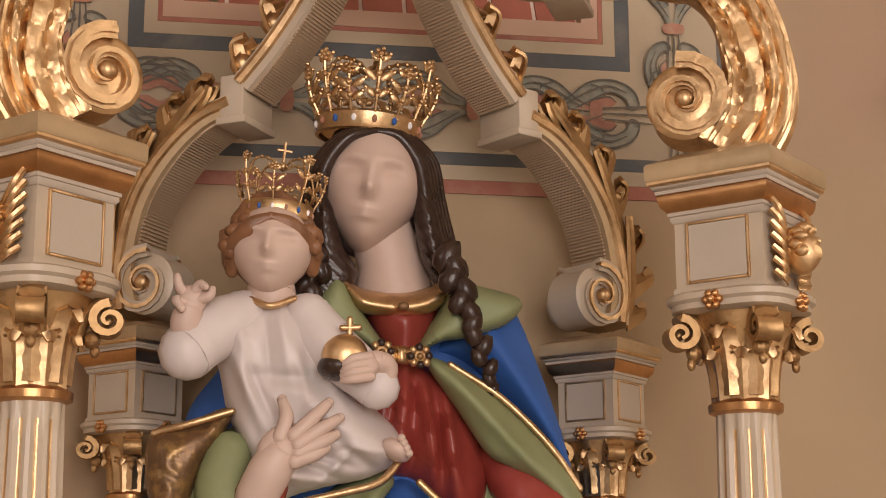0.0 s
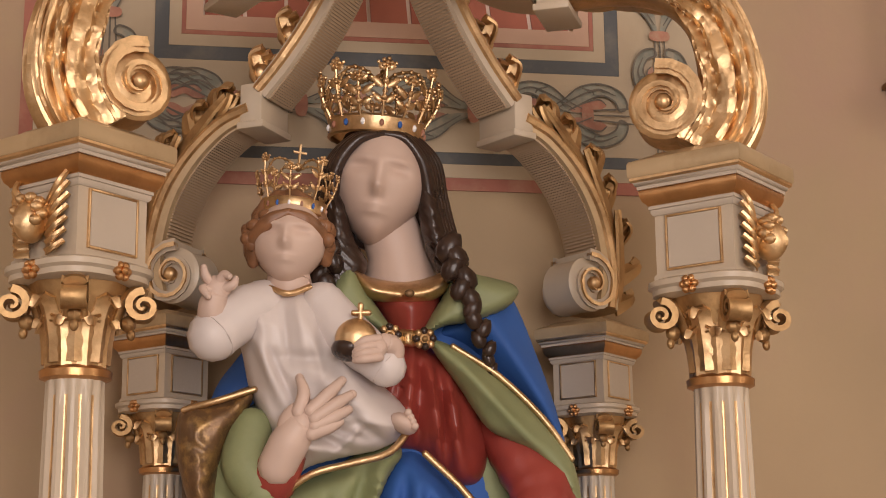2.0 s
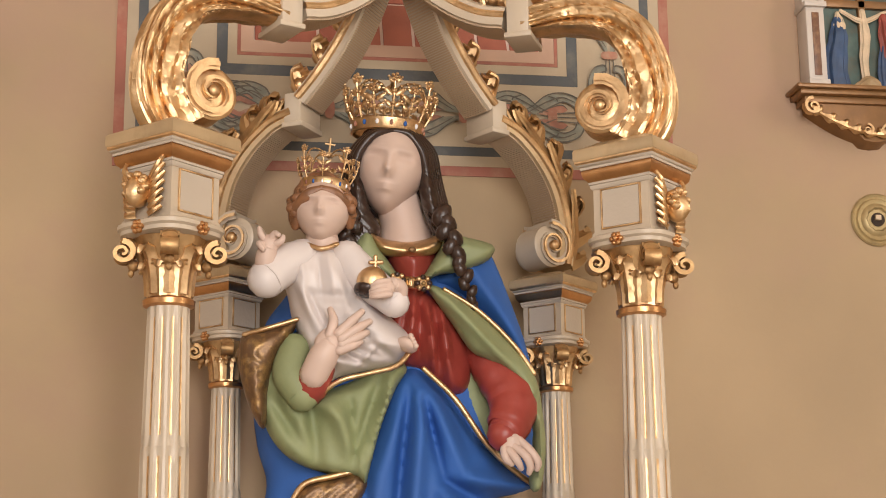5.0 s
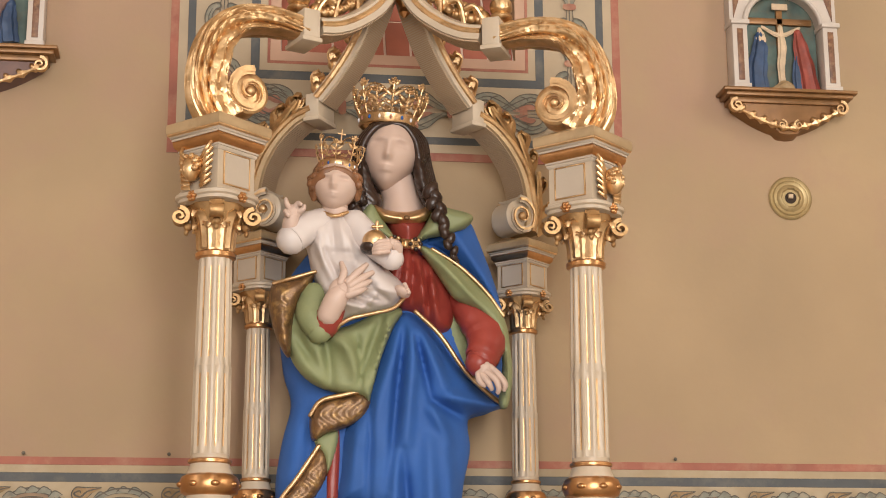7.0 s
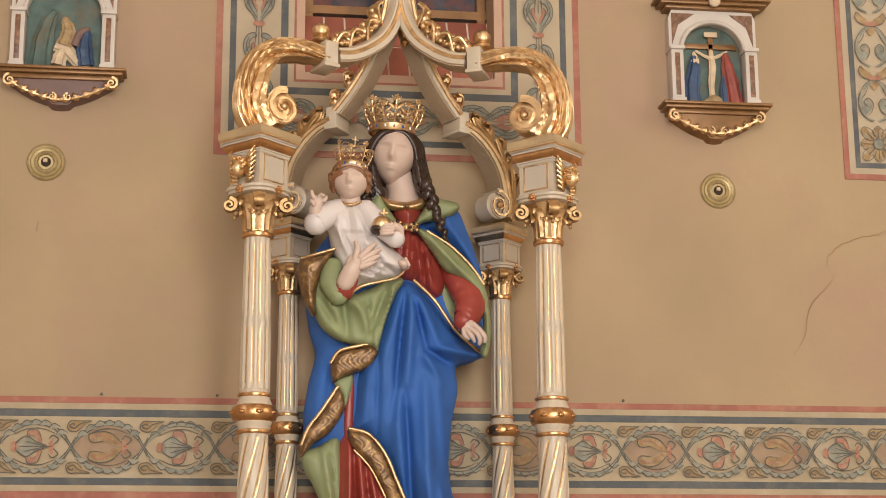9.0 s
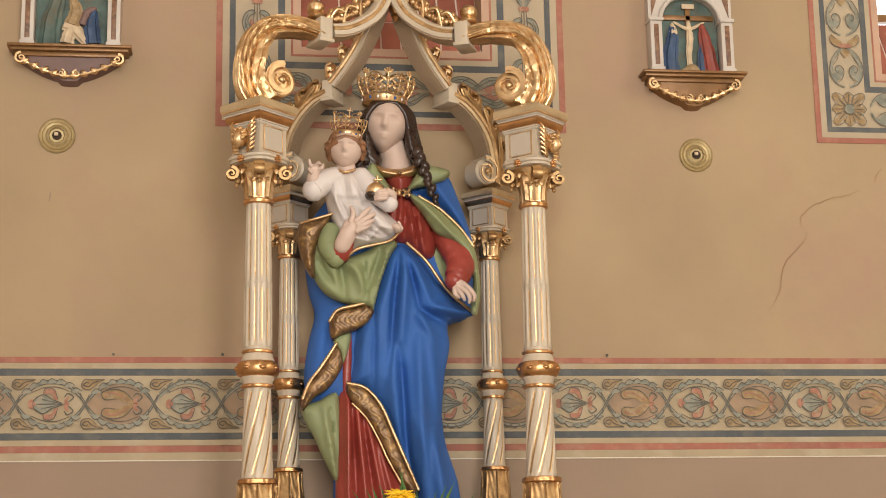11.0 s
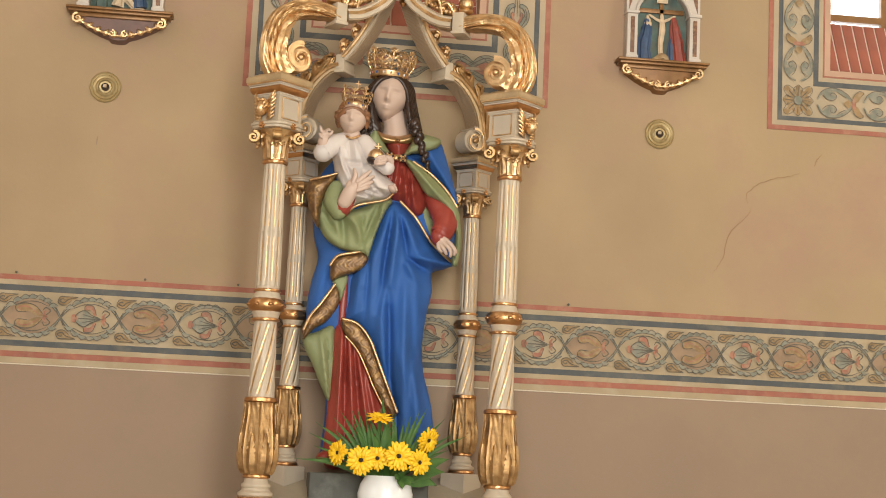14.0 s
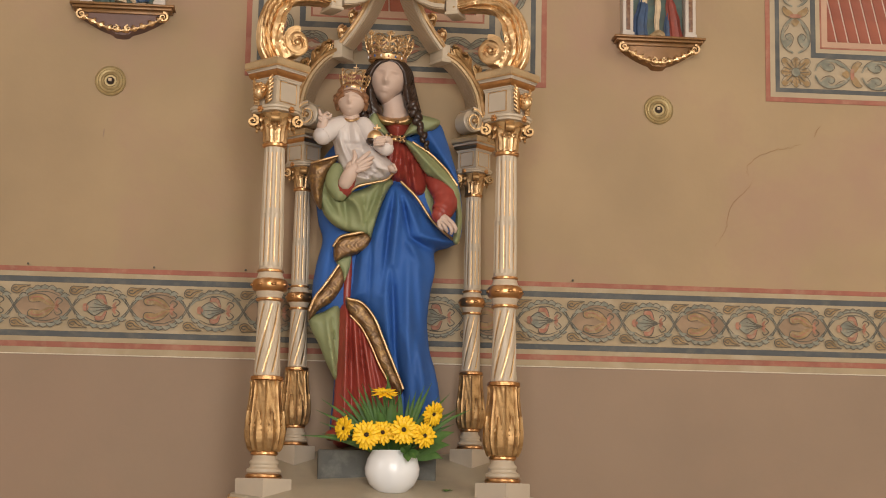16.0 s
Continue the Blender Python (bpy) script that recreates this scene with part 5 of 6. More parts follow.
# green fold under the child
inflate(bm, [(590, 292), (604, 288), (606, 322), (613, 342), (640, 336), (668, 322), (686, 318), (692, 326), (682, 342), (668, 376), (658, 412), (653, 430), (644, 421), (620, 417), (590, 405), (570, 382), (561, 350), (564, 322), (574, 302)],
        0.265, 0.066, 0.05, 13, 1, creases([((676, 338), (652, 420), 3, 0.014), ((570, 345), (606, 402), 6, -0.012), ((640, 350), (645, 415), 4, -0.012), ((580, 320), (600, 395), 9, 0.014), ((605, 345), (612, 410), 6, -0.014), ((620, 345), (648, 412), 9, 0.018), ((668, 330), (640, 408), 5, -0.016), ((600, 300), (590, 370), 6, -0.012), ((678, 335), (655, 405), 5, 0.012), ((610, 350), (640, 372), 8, 0.012)]), 2.6)
# rolled brown border at the arm and below the green fold
inflate(bm, [(548, 290), (570, 284), (596, 276), (588, 296), (577, 312), (570, 336), (566, 374), (556, 364), (547, 338), (543, 312)], 0.225, 0.06, 0.06, 14, 7, lambda a, b: 0.0042 * abs(math.sin(a * 0.22 + 1.9 * math.sin(b * 0.19))) ** 5, 2.4)
limb(bm, [(549, 290, 0.195), (570, 284, 0.178), (595, 277, 0.178)], [0.005] * 3, 8, 5, 8)
inflate(bm, [(588, 440), (600, 424), (625, 418), (648, 413), (656, 424), (650, 440), (632, 453), (606, 461), (590, 468)], 0.272, 0.055, 0.02, 9, 7, lambda a, b: 0.0042 * abs(math.sin(a * 0.22 + 1.9 * math.sin(b * 0.19))) ** 5, 2.4)
limb(bm, [(588, 440, 0.235), (600, 424, 0.226), (625, 418, 0.218), (648, 413, 0.222)], [0.006] * 3, 8, 5, 8)
inflate(bm, [(592, 465), (618, 456), (617, 480), (606, 505), (602, 486)], 0.285, 0.03, 0.02, 8, 1, None, 2.4)
inflate(bm, [(614, 458), (622, 462), (618, 540), (606, 560), (604, 510)], 0.30, 0.03, 0.02, 6, 2, None, 2.4)
# red bodice and neck
wrinkle = creases([((700, 262), (692, 318), 4, 0.010), ((712, 262), (716, 330), 4, 0.012), ((706, 262), (702, 325), 3, -0.010), ((724, 268), (730, 340), 4, 0.010), ((718, 266), (722, 335), 3, -0.010), ((694, 270), (684, 310), 3, -0.008)])
inflate(bm, [(676, 208), (724, 208), (722, 232), (716, 250), (738, 268), (752, 310), (748, 345), (728, 350), (704, 328), (684, 322), (668, 300), (672, 262), (688, 246)], 0.31, 0.085, 0.05, 34, 2, wrinkle, 2.4)
inflate(bm, [(664, 196), (676, 204), (700, 208), (722, 203), (732, 197), (730, 212), (718, 221), (700, 223), (676, 220), (668, 212)], 0.262, 0.055, 0.05, 14, 8, None, 2.2)
ellipsoid(bm, sp(701, 215, 0.207), (0.008, 0.005, 0.006), seg=10, mat=7)
# dark green inside of the cloak, blue shoulder, green facing and collar
inflate(bm, [(736, 306), (756, 318), (774, 352), (780, 410), (764, 398), (748, 372), (738, 345)], 0.30, 0.02, 0.02, 8, 1, None, 2.6)
inflate(bm, [(740, 208), (762, 212), (776, 222), (790, 262), (802, 305), (806, 330), (786, 306), (758, 276), (730, 254), (714, 250), (726, 232), (734, 220)], 0.34, 0.085, 0.05, 26, 0, creases([((750, 225), (795, 300), 10, 0.012)]), 2.6)
inflate(bm, [(622, 226), (650, 214), (668, 226), (692, 250), (690, 262), (660, 250), (640, 244)], 0.32, 0.07, 0.05, 16, 0, None, 2.6)
inflate(bm, [(713, 250), (728, 252), (758, 274), (786, 304), (806, 334), (812, 372), (813, 402), (807, 434), (797, 430), (802, 385), (796, 352), (782, 330), (764, 318), (748, 308), (732, 282)], 0.235, 0.055, 0.05, 15, 1, creases([((730, 262), (800, 345), 5, 0.012), ((800, 345), (806, 420), 5, 0.010)]), 2.4)
limb(bm, [(728, 252, 0.212), (758, 273, 0.208), (786, 303, 0.208), (804, 330, 0.215)], [0.005] * 3, 8, 5, 8)
inflate(bm, [(652, 205), (664, 197), (676, 218), (694, 250), (676, 240), (656, 230), (645, 222)], 0.265, 0.055, 0.04, 10, 1, None, 2.2)
inflate(bm, [(730, 198), (748, 203), (776, 212), (770, 226), (746, 236), (722, 240), (704, 252), (716, 232), (726, 216)], 0.265, 0.06, 0.04, 10, 1, None, 2.2)
# sleeve, lowered hand
limb(bm, [(756, 306, 0.30), (774, 330, 0.255), (785, 356, 0.215), (778, 378, 0.185), (774, 384, 0.178)], [0.040, 0.050, 0.050, 0.042, 0.034], 2, 6, 14, 0.03)
limb(bm, [(775, 382, 0.178), (780, 390, 0.17)], [0.024, 0.026], 3, 4, 12)
ellipsoid(bm, sp(781, 394, 0.165), (0.028, 0.020, 0.024), turn(0, 35, 0), 14, 3)
for f in (((786, 388, 0.155), (796, 398, 0.145), (802, 408, 0.145), (801, 414, 0.15)), ((782, 394, 0.15), (791, 402, 0.14), (795, 411, 0.142), (794, 417, 0.148)), ((777, 397, 0.15), (783, 405, 0.14), (787, 413, 0.145)), ((773, 396, 0.155), (774, 404, 0.15), (779, 409, 0.15))):
    limb(bm, f, [0.0085, 0.0085, 0.008, 0.006], 3, 4, 8)
# neck and head
limb(bm, [(692, 166, 0.33), (697, 190, 0.325), (699, 212, 0.335)], [0.047, 0.046, 0.062], 3, 5, 20)


def face_shape(v):
    q = v.copy()
    if q.z < 0:
        k = 1 - 0.42 * (-q.z) ** 1.6
        q.x *= k
    if q.y < 0:
        nose = ridge(q.x, 0.13) * (ridge(q.z + 0.18, 0.13) * 0.20 + ridge(q.z - 0.08, 0.25) * 0.09)
        sock = (ridge(abs(q.x) - 0.40, 0.20) * ridge(q.z - 0.14, 0.10)) * 0.09
        brow = ridge(abs(q.x) - 0.38, 0.30) * ridge(q.z - 0.30, 0.07) * 0.04
        lid = ridge(abs(q.x) - 0.40, 0.13) * ridge(q.z - 0.10, 0.07) * 0.05
        lip = ridge(q.x, 0.22) * (ridge(q.z + 0.46, 0.045) + ridge(q.z + 0.56, 0.05)) * 0.06
        chin = ridge(q.x, 0.25) * ridge(q.z + 0.82, 0.14) * 0.07
        q.y -= 1.25 * nose + 1.7 * (brow + lid + lip) + chin - 2.0 * sock
    return q


def head(c, r, m, mat):
    ellipsoid(bm, c, r, m, 96, mat, face_shape)


MT = turn(4, 8, -6)
head(sp(687, 141, 0.30), (0.074, 0.088, 0.095), MT, 3)
# carved hair with a centre parting, swept to both sides
hc = sp(688, 140, 0.325)
ellipsoid(bm, hc, (0.086, 0.10, 0.108), MT, 40, 4, lambda v: Vector((v.x, v.y if v.y > -0.05 else -0.05 + (v.y + 0.05) * 0.15, v.z)) * (1 + 0.02 * math.sin(26 * v.z + 5 * v.x)))
for s, lanes, pts in ((-1, 3, [(690, 105, 0.232), (672, 109, 0.228), (658, 126, 0.24), (653, 150, 0.258), (651, 176, 0.27), (646, 206, 0.262)]), (1, 5, [(690, 105, 0.232), (704, 109, 0.236), (716, 126, 0.245), (720, 150, 0.262), (724, 176, 0.27), (730, 200, 0.258)])):
    for j in range(lanes):
        limb(bm, [(a + s * j * 2.4 * min(1, i / 2), b - 0.5 * j, y + 0.012 * j) for i, (a, b, y) in enumerate(pts)], [0.005, 0.008, 0.010, 0.012, 0.014, 0.012], 4, 6, 10)
strands = lambda a, b: 0.004 * math.sin(a * 0.9 + 0.25 * b * math.sin(b * 0.02))
inflate(bm, [(652, 138), (662, 150), (667, 176), (676, 196), (666, 212), (652, 226), (636, 230), (640, 206), (645, 180), (648, 156)], 0.285, 0.05, 0.04, 12, 4, strands, 2.2)
inflate(bm, [(714, 138), (726, 150), (731, 176), (740, 204), (728, 208), (718, 192), (713, 166)], 0.285, 0.045, 0.04, 9, 4, strands, 2.2)
# loose braid over the shoulder
for i in range(13):
    t = i / 12
    a, b, y = 730 + 24 * t + 3 * math.sin(i * 2.6), 184 + 84 * t, 0.205 - 0.02 * math.sin(t * 3) + 0.01 * t
    rr = 0.021 * (1 - 0.55 * t)
    ellipsoid(bm, sp(a, b, y), (rr * 0.9, rr * 0.9, rr * 1.25), turn(0, 28 * (-1) ** i, 0), 12, 4, lambda v: v * (1 + 0.07 * math.sin(10 * v.x + 6 * v.z)))
for i in range(5):
    ellipsoid(bm, sp(650 - 2 * i + 4 * math.sin(i * 2.2), 186 + 7 * i, 0.235), (0.017, 0.017, 0.021), turn(0, 30 * (-1) ** i, 0), 10, 4)

# child: gown, sleeves, head, limbs
gown = creases([((596, 240), (612, 285), 4, 0.009), ((606, 250), (622, 290), 3, -0.008), ((632, 232), (640, 270), 4, 0.008), ((616, 222), (618, 262), 3, -0.006), ((648, 246), (664, 280), 4, 0.009), ((630, 290), (672, 300), 4, 0.010), ((625, 296), (668, 312), 3, -0.009), ((618, 310), (650, 320), 4, 0.010), ((604, 300), (612, 335), 3, -0.008), ((600, 215), (604, 270), 5, 0.008), ((625, 215), (630, 262), 5, 0.008), ((612, 300), (640, 326), 6, 0.012), ((640, 268), (690, 306), 12, 0.020), ((622, 300), (660, 322), 4, -0.010), ((600, 285), (618, 340), 5, 0.010), ((650, 290), (680, 316), 4, -0.010), ((610, 255), (650, 258), 5, -0.008), ((664, 300), (640, 326), 3, 0.008)])
inflate(bm, [(590, 212), (608, 206), (632, 206), (648, 216), (656, 236), (662, 258), (678, 276), (696, 296), (694, 310), (676, 321), (650, 326), (628, 332), (612, 345), (608, 322), (600, 300), (592, 280), (587, 250), (578, 240), (578, 222)], 0.235, 0.095, 0.06, 32, 6, gown, 1.6)
limb(bm, [(611, 346, 0.165), (630, 332, 0.145), (655, 326, 0.145), (680, 320, 0.15), (694, 306, 0.165)], [0.0055] * 4, 8, 4, 8)
limb(bm, [(608, 209, 0.165), (620, 213, 0.15), (634, 209, 0.165)], [0.0045] * 3, 8, 4, 8)
limb(bm, [(604, 220, 0.19), (586, 228, 0.165), (570, 240, 0.145)], [0.036, 0.040, 0.038], 6, 5, 14, 0.02)
limb(bm, [(572, 236, 0.15), (570, 222, 0.13), (573, 212, 0.125)], [0.024, 0.021, 0.018], 3, 5, 12)
ellipsoid(bm, sp(574, 208, 0.122), (0.020, 0.015, 0.019), seg=12, mat=3)
for f in (((571, 206, 0.12), (567, 200, 0.112), (566, 194, 0.11)), ((575, 204, 0.115), (579, 199, 0.108), (582, 200, 0.1)), ((570, 210, 0.115), (565, 208, 0.108), (568, 213, 0.1)), ((578, 208, 0.115), (584, 206, 0.11), (586, 202, 0.11))):
    limb(bm, f, [0.0075, 0.007, 0.005], 3, 4, 8)
limb(bm, [(642, 222, 0.185), (660, 244, 0.16), (681, 263, 0.145)], [0.036, 0.036, 0.030], 6, 5, 12, 0.02)
limb(bm, [(683, 262, 0.145), (686, 250, 0.13), (680, 246, 0.115)], [0.019, 0.016, 0.014], 3, 5, 10)
ellipsoid(bm, sp(672, 248, 0.105), (0.022, 0.013, 0.017), turn(0, 10, 0), 12, 3)
for j in range(4):
    limb(bm, [(676, 243 + 4 * j, 0.10), (666, 244 + 4 * j, 0.092), (660, 248 + 3 * j, 0.1)], [0.0068, 0.0065, 0.005], 3, 4, 8)
ellipsoid(bm, sp(662, 244, 0.125), (0.031, 0.031, 0.031), seg=20, mat=8)
ellipsoid(bm, sp(657, 250, 0.128), (0.026, 0.032, 0.018), seg=16, mat=4)
limb(bm, [(665, 233, 0.12), (666, 221, 0.12)], [0.004, 0.0045], 8, 3, 8)
limb(bm, [(661, 226, 0.12), (671, 226, 0.12)], [0.004, 0.0045], 8, 3, 8)
limb(bm, [(621, 196, 0.20), (621, 208, 0.19)], [0.030, 0.034], 3, 4, 14)
CT = turn(0, 3, -8)
head(sp(622, 180, 0.175), (0.056, 0.062, 0.062), CT, 3)
ellipsoid(bm, sp(623, 173, 0.20), (0.062, 0.066, 0.068), CT, 32, 5, lambda v: Vector((v.x, v.y if v.y > -0.3 else -0.3 + (v.y + 0.3) * 0.25, v.z)) * (1 + 0.03 * math.sin(14 * v.z + 12 * v.x)))
for s in (-1, 1):
    for j in range(3):
        limb(bm, [(622, 158, 0.122), (622 + s * 13, 163 + j, 0.128), (622 + s * (22 + j), 176, 0.155), (622 + s * (24 + j), 192 - 3 * j, 0.18)], [0.007, 0.010, 0.011, 0.009], 5, 5, 8)
random.seed(17)
for i in range(34):
    an = radians(-25 + 230 * i / 33)
    ellipsoid(bm, sp(622 + 26 * math.cos(an) + random.uniform(-2, 2), 176 - 17 * math.sin(an) + random.uniform(-2, 2), 0.158 + random.uniform(-0.012, 0.02)), (0.012, 0.012, 0.010), turn(0, random.uniform(0, 90), 0), 10, 5)
ellipsoid(bm, sp(690, 301, 0.15), (0.022, 0.026, 0.014), turn(0, 30, 0), 12, 3)
for j in range(4):
    ellipsoid(bm, sp(693 + 1.3 * j, 293 + 3 * j, 0.128), (0.006, 0.007, 0.006), seg=8, mat=3)
# hand that holds the child, with its red cuff and green sleeve
limb(bm, [(598, 330, 0.20), (604, 338, 0.175), (612, 322, 0.15)], [0.036, 0.036, 0.032], 2, 4, 12)
limb(bm, [(592, 304, 0.20), (588, 326, 0.185), (598, 344, 0.175)], [0.032, 0.036, 0.034], 1, 5, 12)
limb(bm, [(608, 326, 0.14), (616, 310, 0.125), (624, 298, 0.118)], [0.028, 0.029, 0.024], 3, 5, 14)
ellipsoid(bm, sp(624, 297, 0.118), (0.038, 0.018, 0.030), turn(0, -35, 0), 16, 3)
for f in (((622, 290, 0.105), (626, 278, 0.105), (624, 268, 0.115)), ((630, 289, 0.10), (642, 278, 0.098), (651, 270, 0.105)), ((632, 294, 0.098), (646, 285, 0.095), (657, 279, 0.10)), ((632, 299, 0.10), (645, 293, 0.096), (654, 289, 0.10)), ((630, 304, 0.102), (641, 300, 0.098), (648, 297, 0.102))):
    limb(bm, f, [0.0105, 0.0095, 0.0065], 3, 5, 8)
# clasp
for a, b in ((709, 246), (686, 243)):
    for i in range(8):
        an = i * math.pi / 4
        ellipsoid(bm, sp(a + 5.4 * math.cos(an), b + 5.4 * math.sin(an), 0.20), (0.0062, 0.006, 0.0062), seg=8, mat=8 if i % 2 else 4)
    ellipsoid(bm, sp(a, b, 0.203), (0.012, 0.007, 0.012), seg=12, mat=8)
    ellipsoid(bm, sp(a, b, 0.195), (0.005, 0.005, 0.005), seg=8, mat=7)
inflate(bm, [(690, 240), (704, 241), (704, 251), (690, 249)], 0.212, 0.014, 0.01, 3, 8, lambda a, b: 0.003 * math.sin(a * 1.6), 1.5)
# foot of the dress at the plinth
ellipsoid(bm, sp(586, 772, 0.27), (0.028, 0.045, 0.022), turn(0, -20, 0), 12, 2)
bmesh.ops.remove_doubles(bm, verts=bm.verts, dist=0.00005)
tagged(finish(bm, "statue", SM, sharp=85), "painted statue of a robed woman holding a child", "statue", kind="")

bm = bmesh.new()
box(bm, -0.022, 0.355, 0.850, 0.450, 0.22, 0.145, bevel=0.006)
for v in bm.verts:
    if v.co.z < 0.82:
        v.co.z = top_z(v.co.y) - 0.002
    v.co.x += 0.002 * noise.noise(v.co * 9)
tagged(finish(bm, "statue_plinth", SLATE), "dark slate plinth with worn edges under the statue", "plinth")


# ---- crowns ----
def crown(name, at, r, h, tilt, points, label, cross):
    th = tagged(empty(name, Matrix.Translation(at) @ tilt.to_4x4()), label, "crown")
    bm = bmesh.new()
    lathe(bm, [(r * 0.96, 0), (r * 1.03, 0.002), (r * 1.0, h * 0.06), (r * 1.02, h * 0.2), (r * 1.06, h * 0.22), (r * 1.0, h * 0.23), (r * 0.96, h * 0.2), (r * 0.93, h * 0.05)], 48, cap=False)
    band = part("band", bm, GOLD, th)
    for i in range(16):
        a = i * math.pi / 8
        bm = bmesh.new()
        ellipsoid(bm, (r * 1.02 * math.cos(a), r * 1.02 * math.sin(a), h * 0.12), (r * 0.05, r * 0.05, h * 0.045), seg=8)
        part("jewel", bm, [RUSSET, BLUE, PORCELAIN][i % 3], band)
    random.seed(3)
    for i in range(points):
        a = (i + 0.5) * 2 * math.pi / points
        tall = 1.0 if i % 2 == 0 else 0.72
        d = Vector((math.cos(a), math.sin(a), 0))
        s = Vector((-d.y, d.x, 0))
        bm = bmesh.new()
        foot = d * r * 1.02 + Vector((0, 0, h * 0.2))
        tip = d * r * 1.32 + Vector((0, 0, h * (0.2 + 0.62 * tall)))
        mid = (foot + tip) / 2 + d * r * 0.06
        sweep(bm, spline([foot, mid, tip], 4), circle(r * 0.03, 6))
        for sg in (1, -1):
            for q, sz in ((0.25, 0.20), (0.55, 0.26), (0.85, 0.16)):
                p = foot.lerp(tip, q)
                tilt3 = Matrix((d, s, Vector((0, 0, 1)))).transposed() @ turn(38 * sg, 0, 0)
                ellipsoid(bm, p + s * sg * r * sz * 0.62 + Vector((0, 0, h * 0.05)), (r * 0.035, r * sz * 0.62, r * 0.075), tilt3, 10, shape=lambda v: v * (1 + 0.14 * math.cos(9 * v.y)))
                ellipsoid(bm, p + s * sg * r * sz * 1.15 + Vector((0, 0, h * 0.10)), (r * 0.04,) * 3, seg=6)
        for q in (0.35, 0.65):
            ellipsoid(bm, foot.lerp(tip, q) + d * r * 0.05, (r * 0.06, r * 0.06, r * 0.075), seg=8)
        for b in range(5):
            an = b * 2 * math.pi / 5
            ellipsoid(bm, tip + (s * math.cos(an) + Vector((0, 0, 1)) * math.sin(an)) * r * 0.09, (r * 0.05,) * 3, seg=8)
        ellipsoid(bm, tip, (r * 0.055,) * 3, seg=8)
        part("fleuron", bm, GOLD, th, "gilded openwork fleuron")
    for i in range(points // 2):
        a = (2 * i + 0.5) * 2 * math.pi / points
        d = Vector((math.cos(a), math.sin(a), 0))
        bm = bmesh.new()
        arch = spline([d * r * 1.05 + Vector((0, 0, h * 0.25)), d * r * 1.18 + Vector((0, 0, h * 0.55)), d * r * 0.95 + Vector((0, 0, h * 0.82)), d * r * 0.45 + Vector((0, 0, h * 0.86)), Vector((0, 0, h * 0.74))], 5)
        sweep(bm, arch, circle(r * 0.032, 6))
        for q in arch[2:-2:2]:
            ellipsoid(bm, q, (r * 0.055,) * 3, seg=6)
        part("arch", bm, DULLGOLD, th)
    bm = bmesh.new()
    ellipsoid(bm, (0, 0, h * 0.80), (r * 0.14,) * 3, seg=12)
    if cross:
        c = Vector((0, 0, h * 0.80))
        sweep(bm, [c + Vector((0, 0, r * 0.1)), c + Vector((0, 0, r * 0.75))], circle(r * 0.045, 6))
        sweep(bm, [c + Vector((-r * 0.22, 0, r * 0.48)), c + Vector((r * 0.22, 0, r * 0.48))], circle(r * 0.045, 6))
    part("orb", bm, GOLD, th)
    return th


crown("crown", sp(686, 110, 0.325), 0.075, 0.128, turn(4, 4, 0), 14, "tall gilded openwork crown with jewelled band", False)
crown("crown", sp(626, 162, 0.195), 0.047, 0.098, turn(2, 5, 10), 8, "small gilded crown with jewels and cross", True)


# ---- flowers before the statue ----
VX, VY = 0.029, 0.13
VZ = top_z(VY)
bowl = tagged(empty("flower_bowl", Matrix.Translation((VX, VY, VZ))), "round white glazed porcelain flower bowl", "bowl")
bm = bmesh.new()
lathe(bm, [(0.045, -0.004), (0.055, 0.002), (0.085, 0.03), (0.101, 0.065), (0.103, 0.09), (0.094, 0.125), (0.080, 0.148), (0.076, 0.156), (0.072, 0.154), (0.076, 0.146), (0.088, 0.12), (0.09, 0.10)], 48)
part("body", bm, PORCELAIN, bowl)
bm = bmesh.new()
lathe(bm, [(0.070, 0.11), (0.072, 0.14), (0.03, 0.155)], 24, wave=lambda a, z, k: 1 + 0.05 * math.sin(7 * a))
part("moss", bm, LEAF, bowl, "dark green moss filling")


def petal_mesh(length, wid):
    b = bmesh.new()
    blade(b, spline([(0.008, 0, 0), (length * 0.5, 0, 0.005), (length, 0, 0.001)], 5), lambda t: wid * (0.45 + 0.75 * math.sin(math.pi * (0.15 + 0.72 * t))) * (1 - 0.55 * t ** 5), (0, 0, 1), 0.0008, 0.12)
    me = bpy.data.meshes.new("petal")
    bmesh.ops.recalc_face_normals(b, faces=b.faces)
    b.to_mesh(me)
    b.free()
    me.materials.append(PETAL)
    me.polygons.foreach_set("use_smooth", [True] * len(me.polygons))
    return me


PM = [petal_mesh(0.050, 0.0080), petal_mesh(0.043, 0.0074)]
random.seed(21)


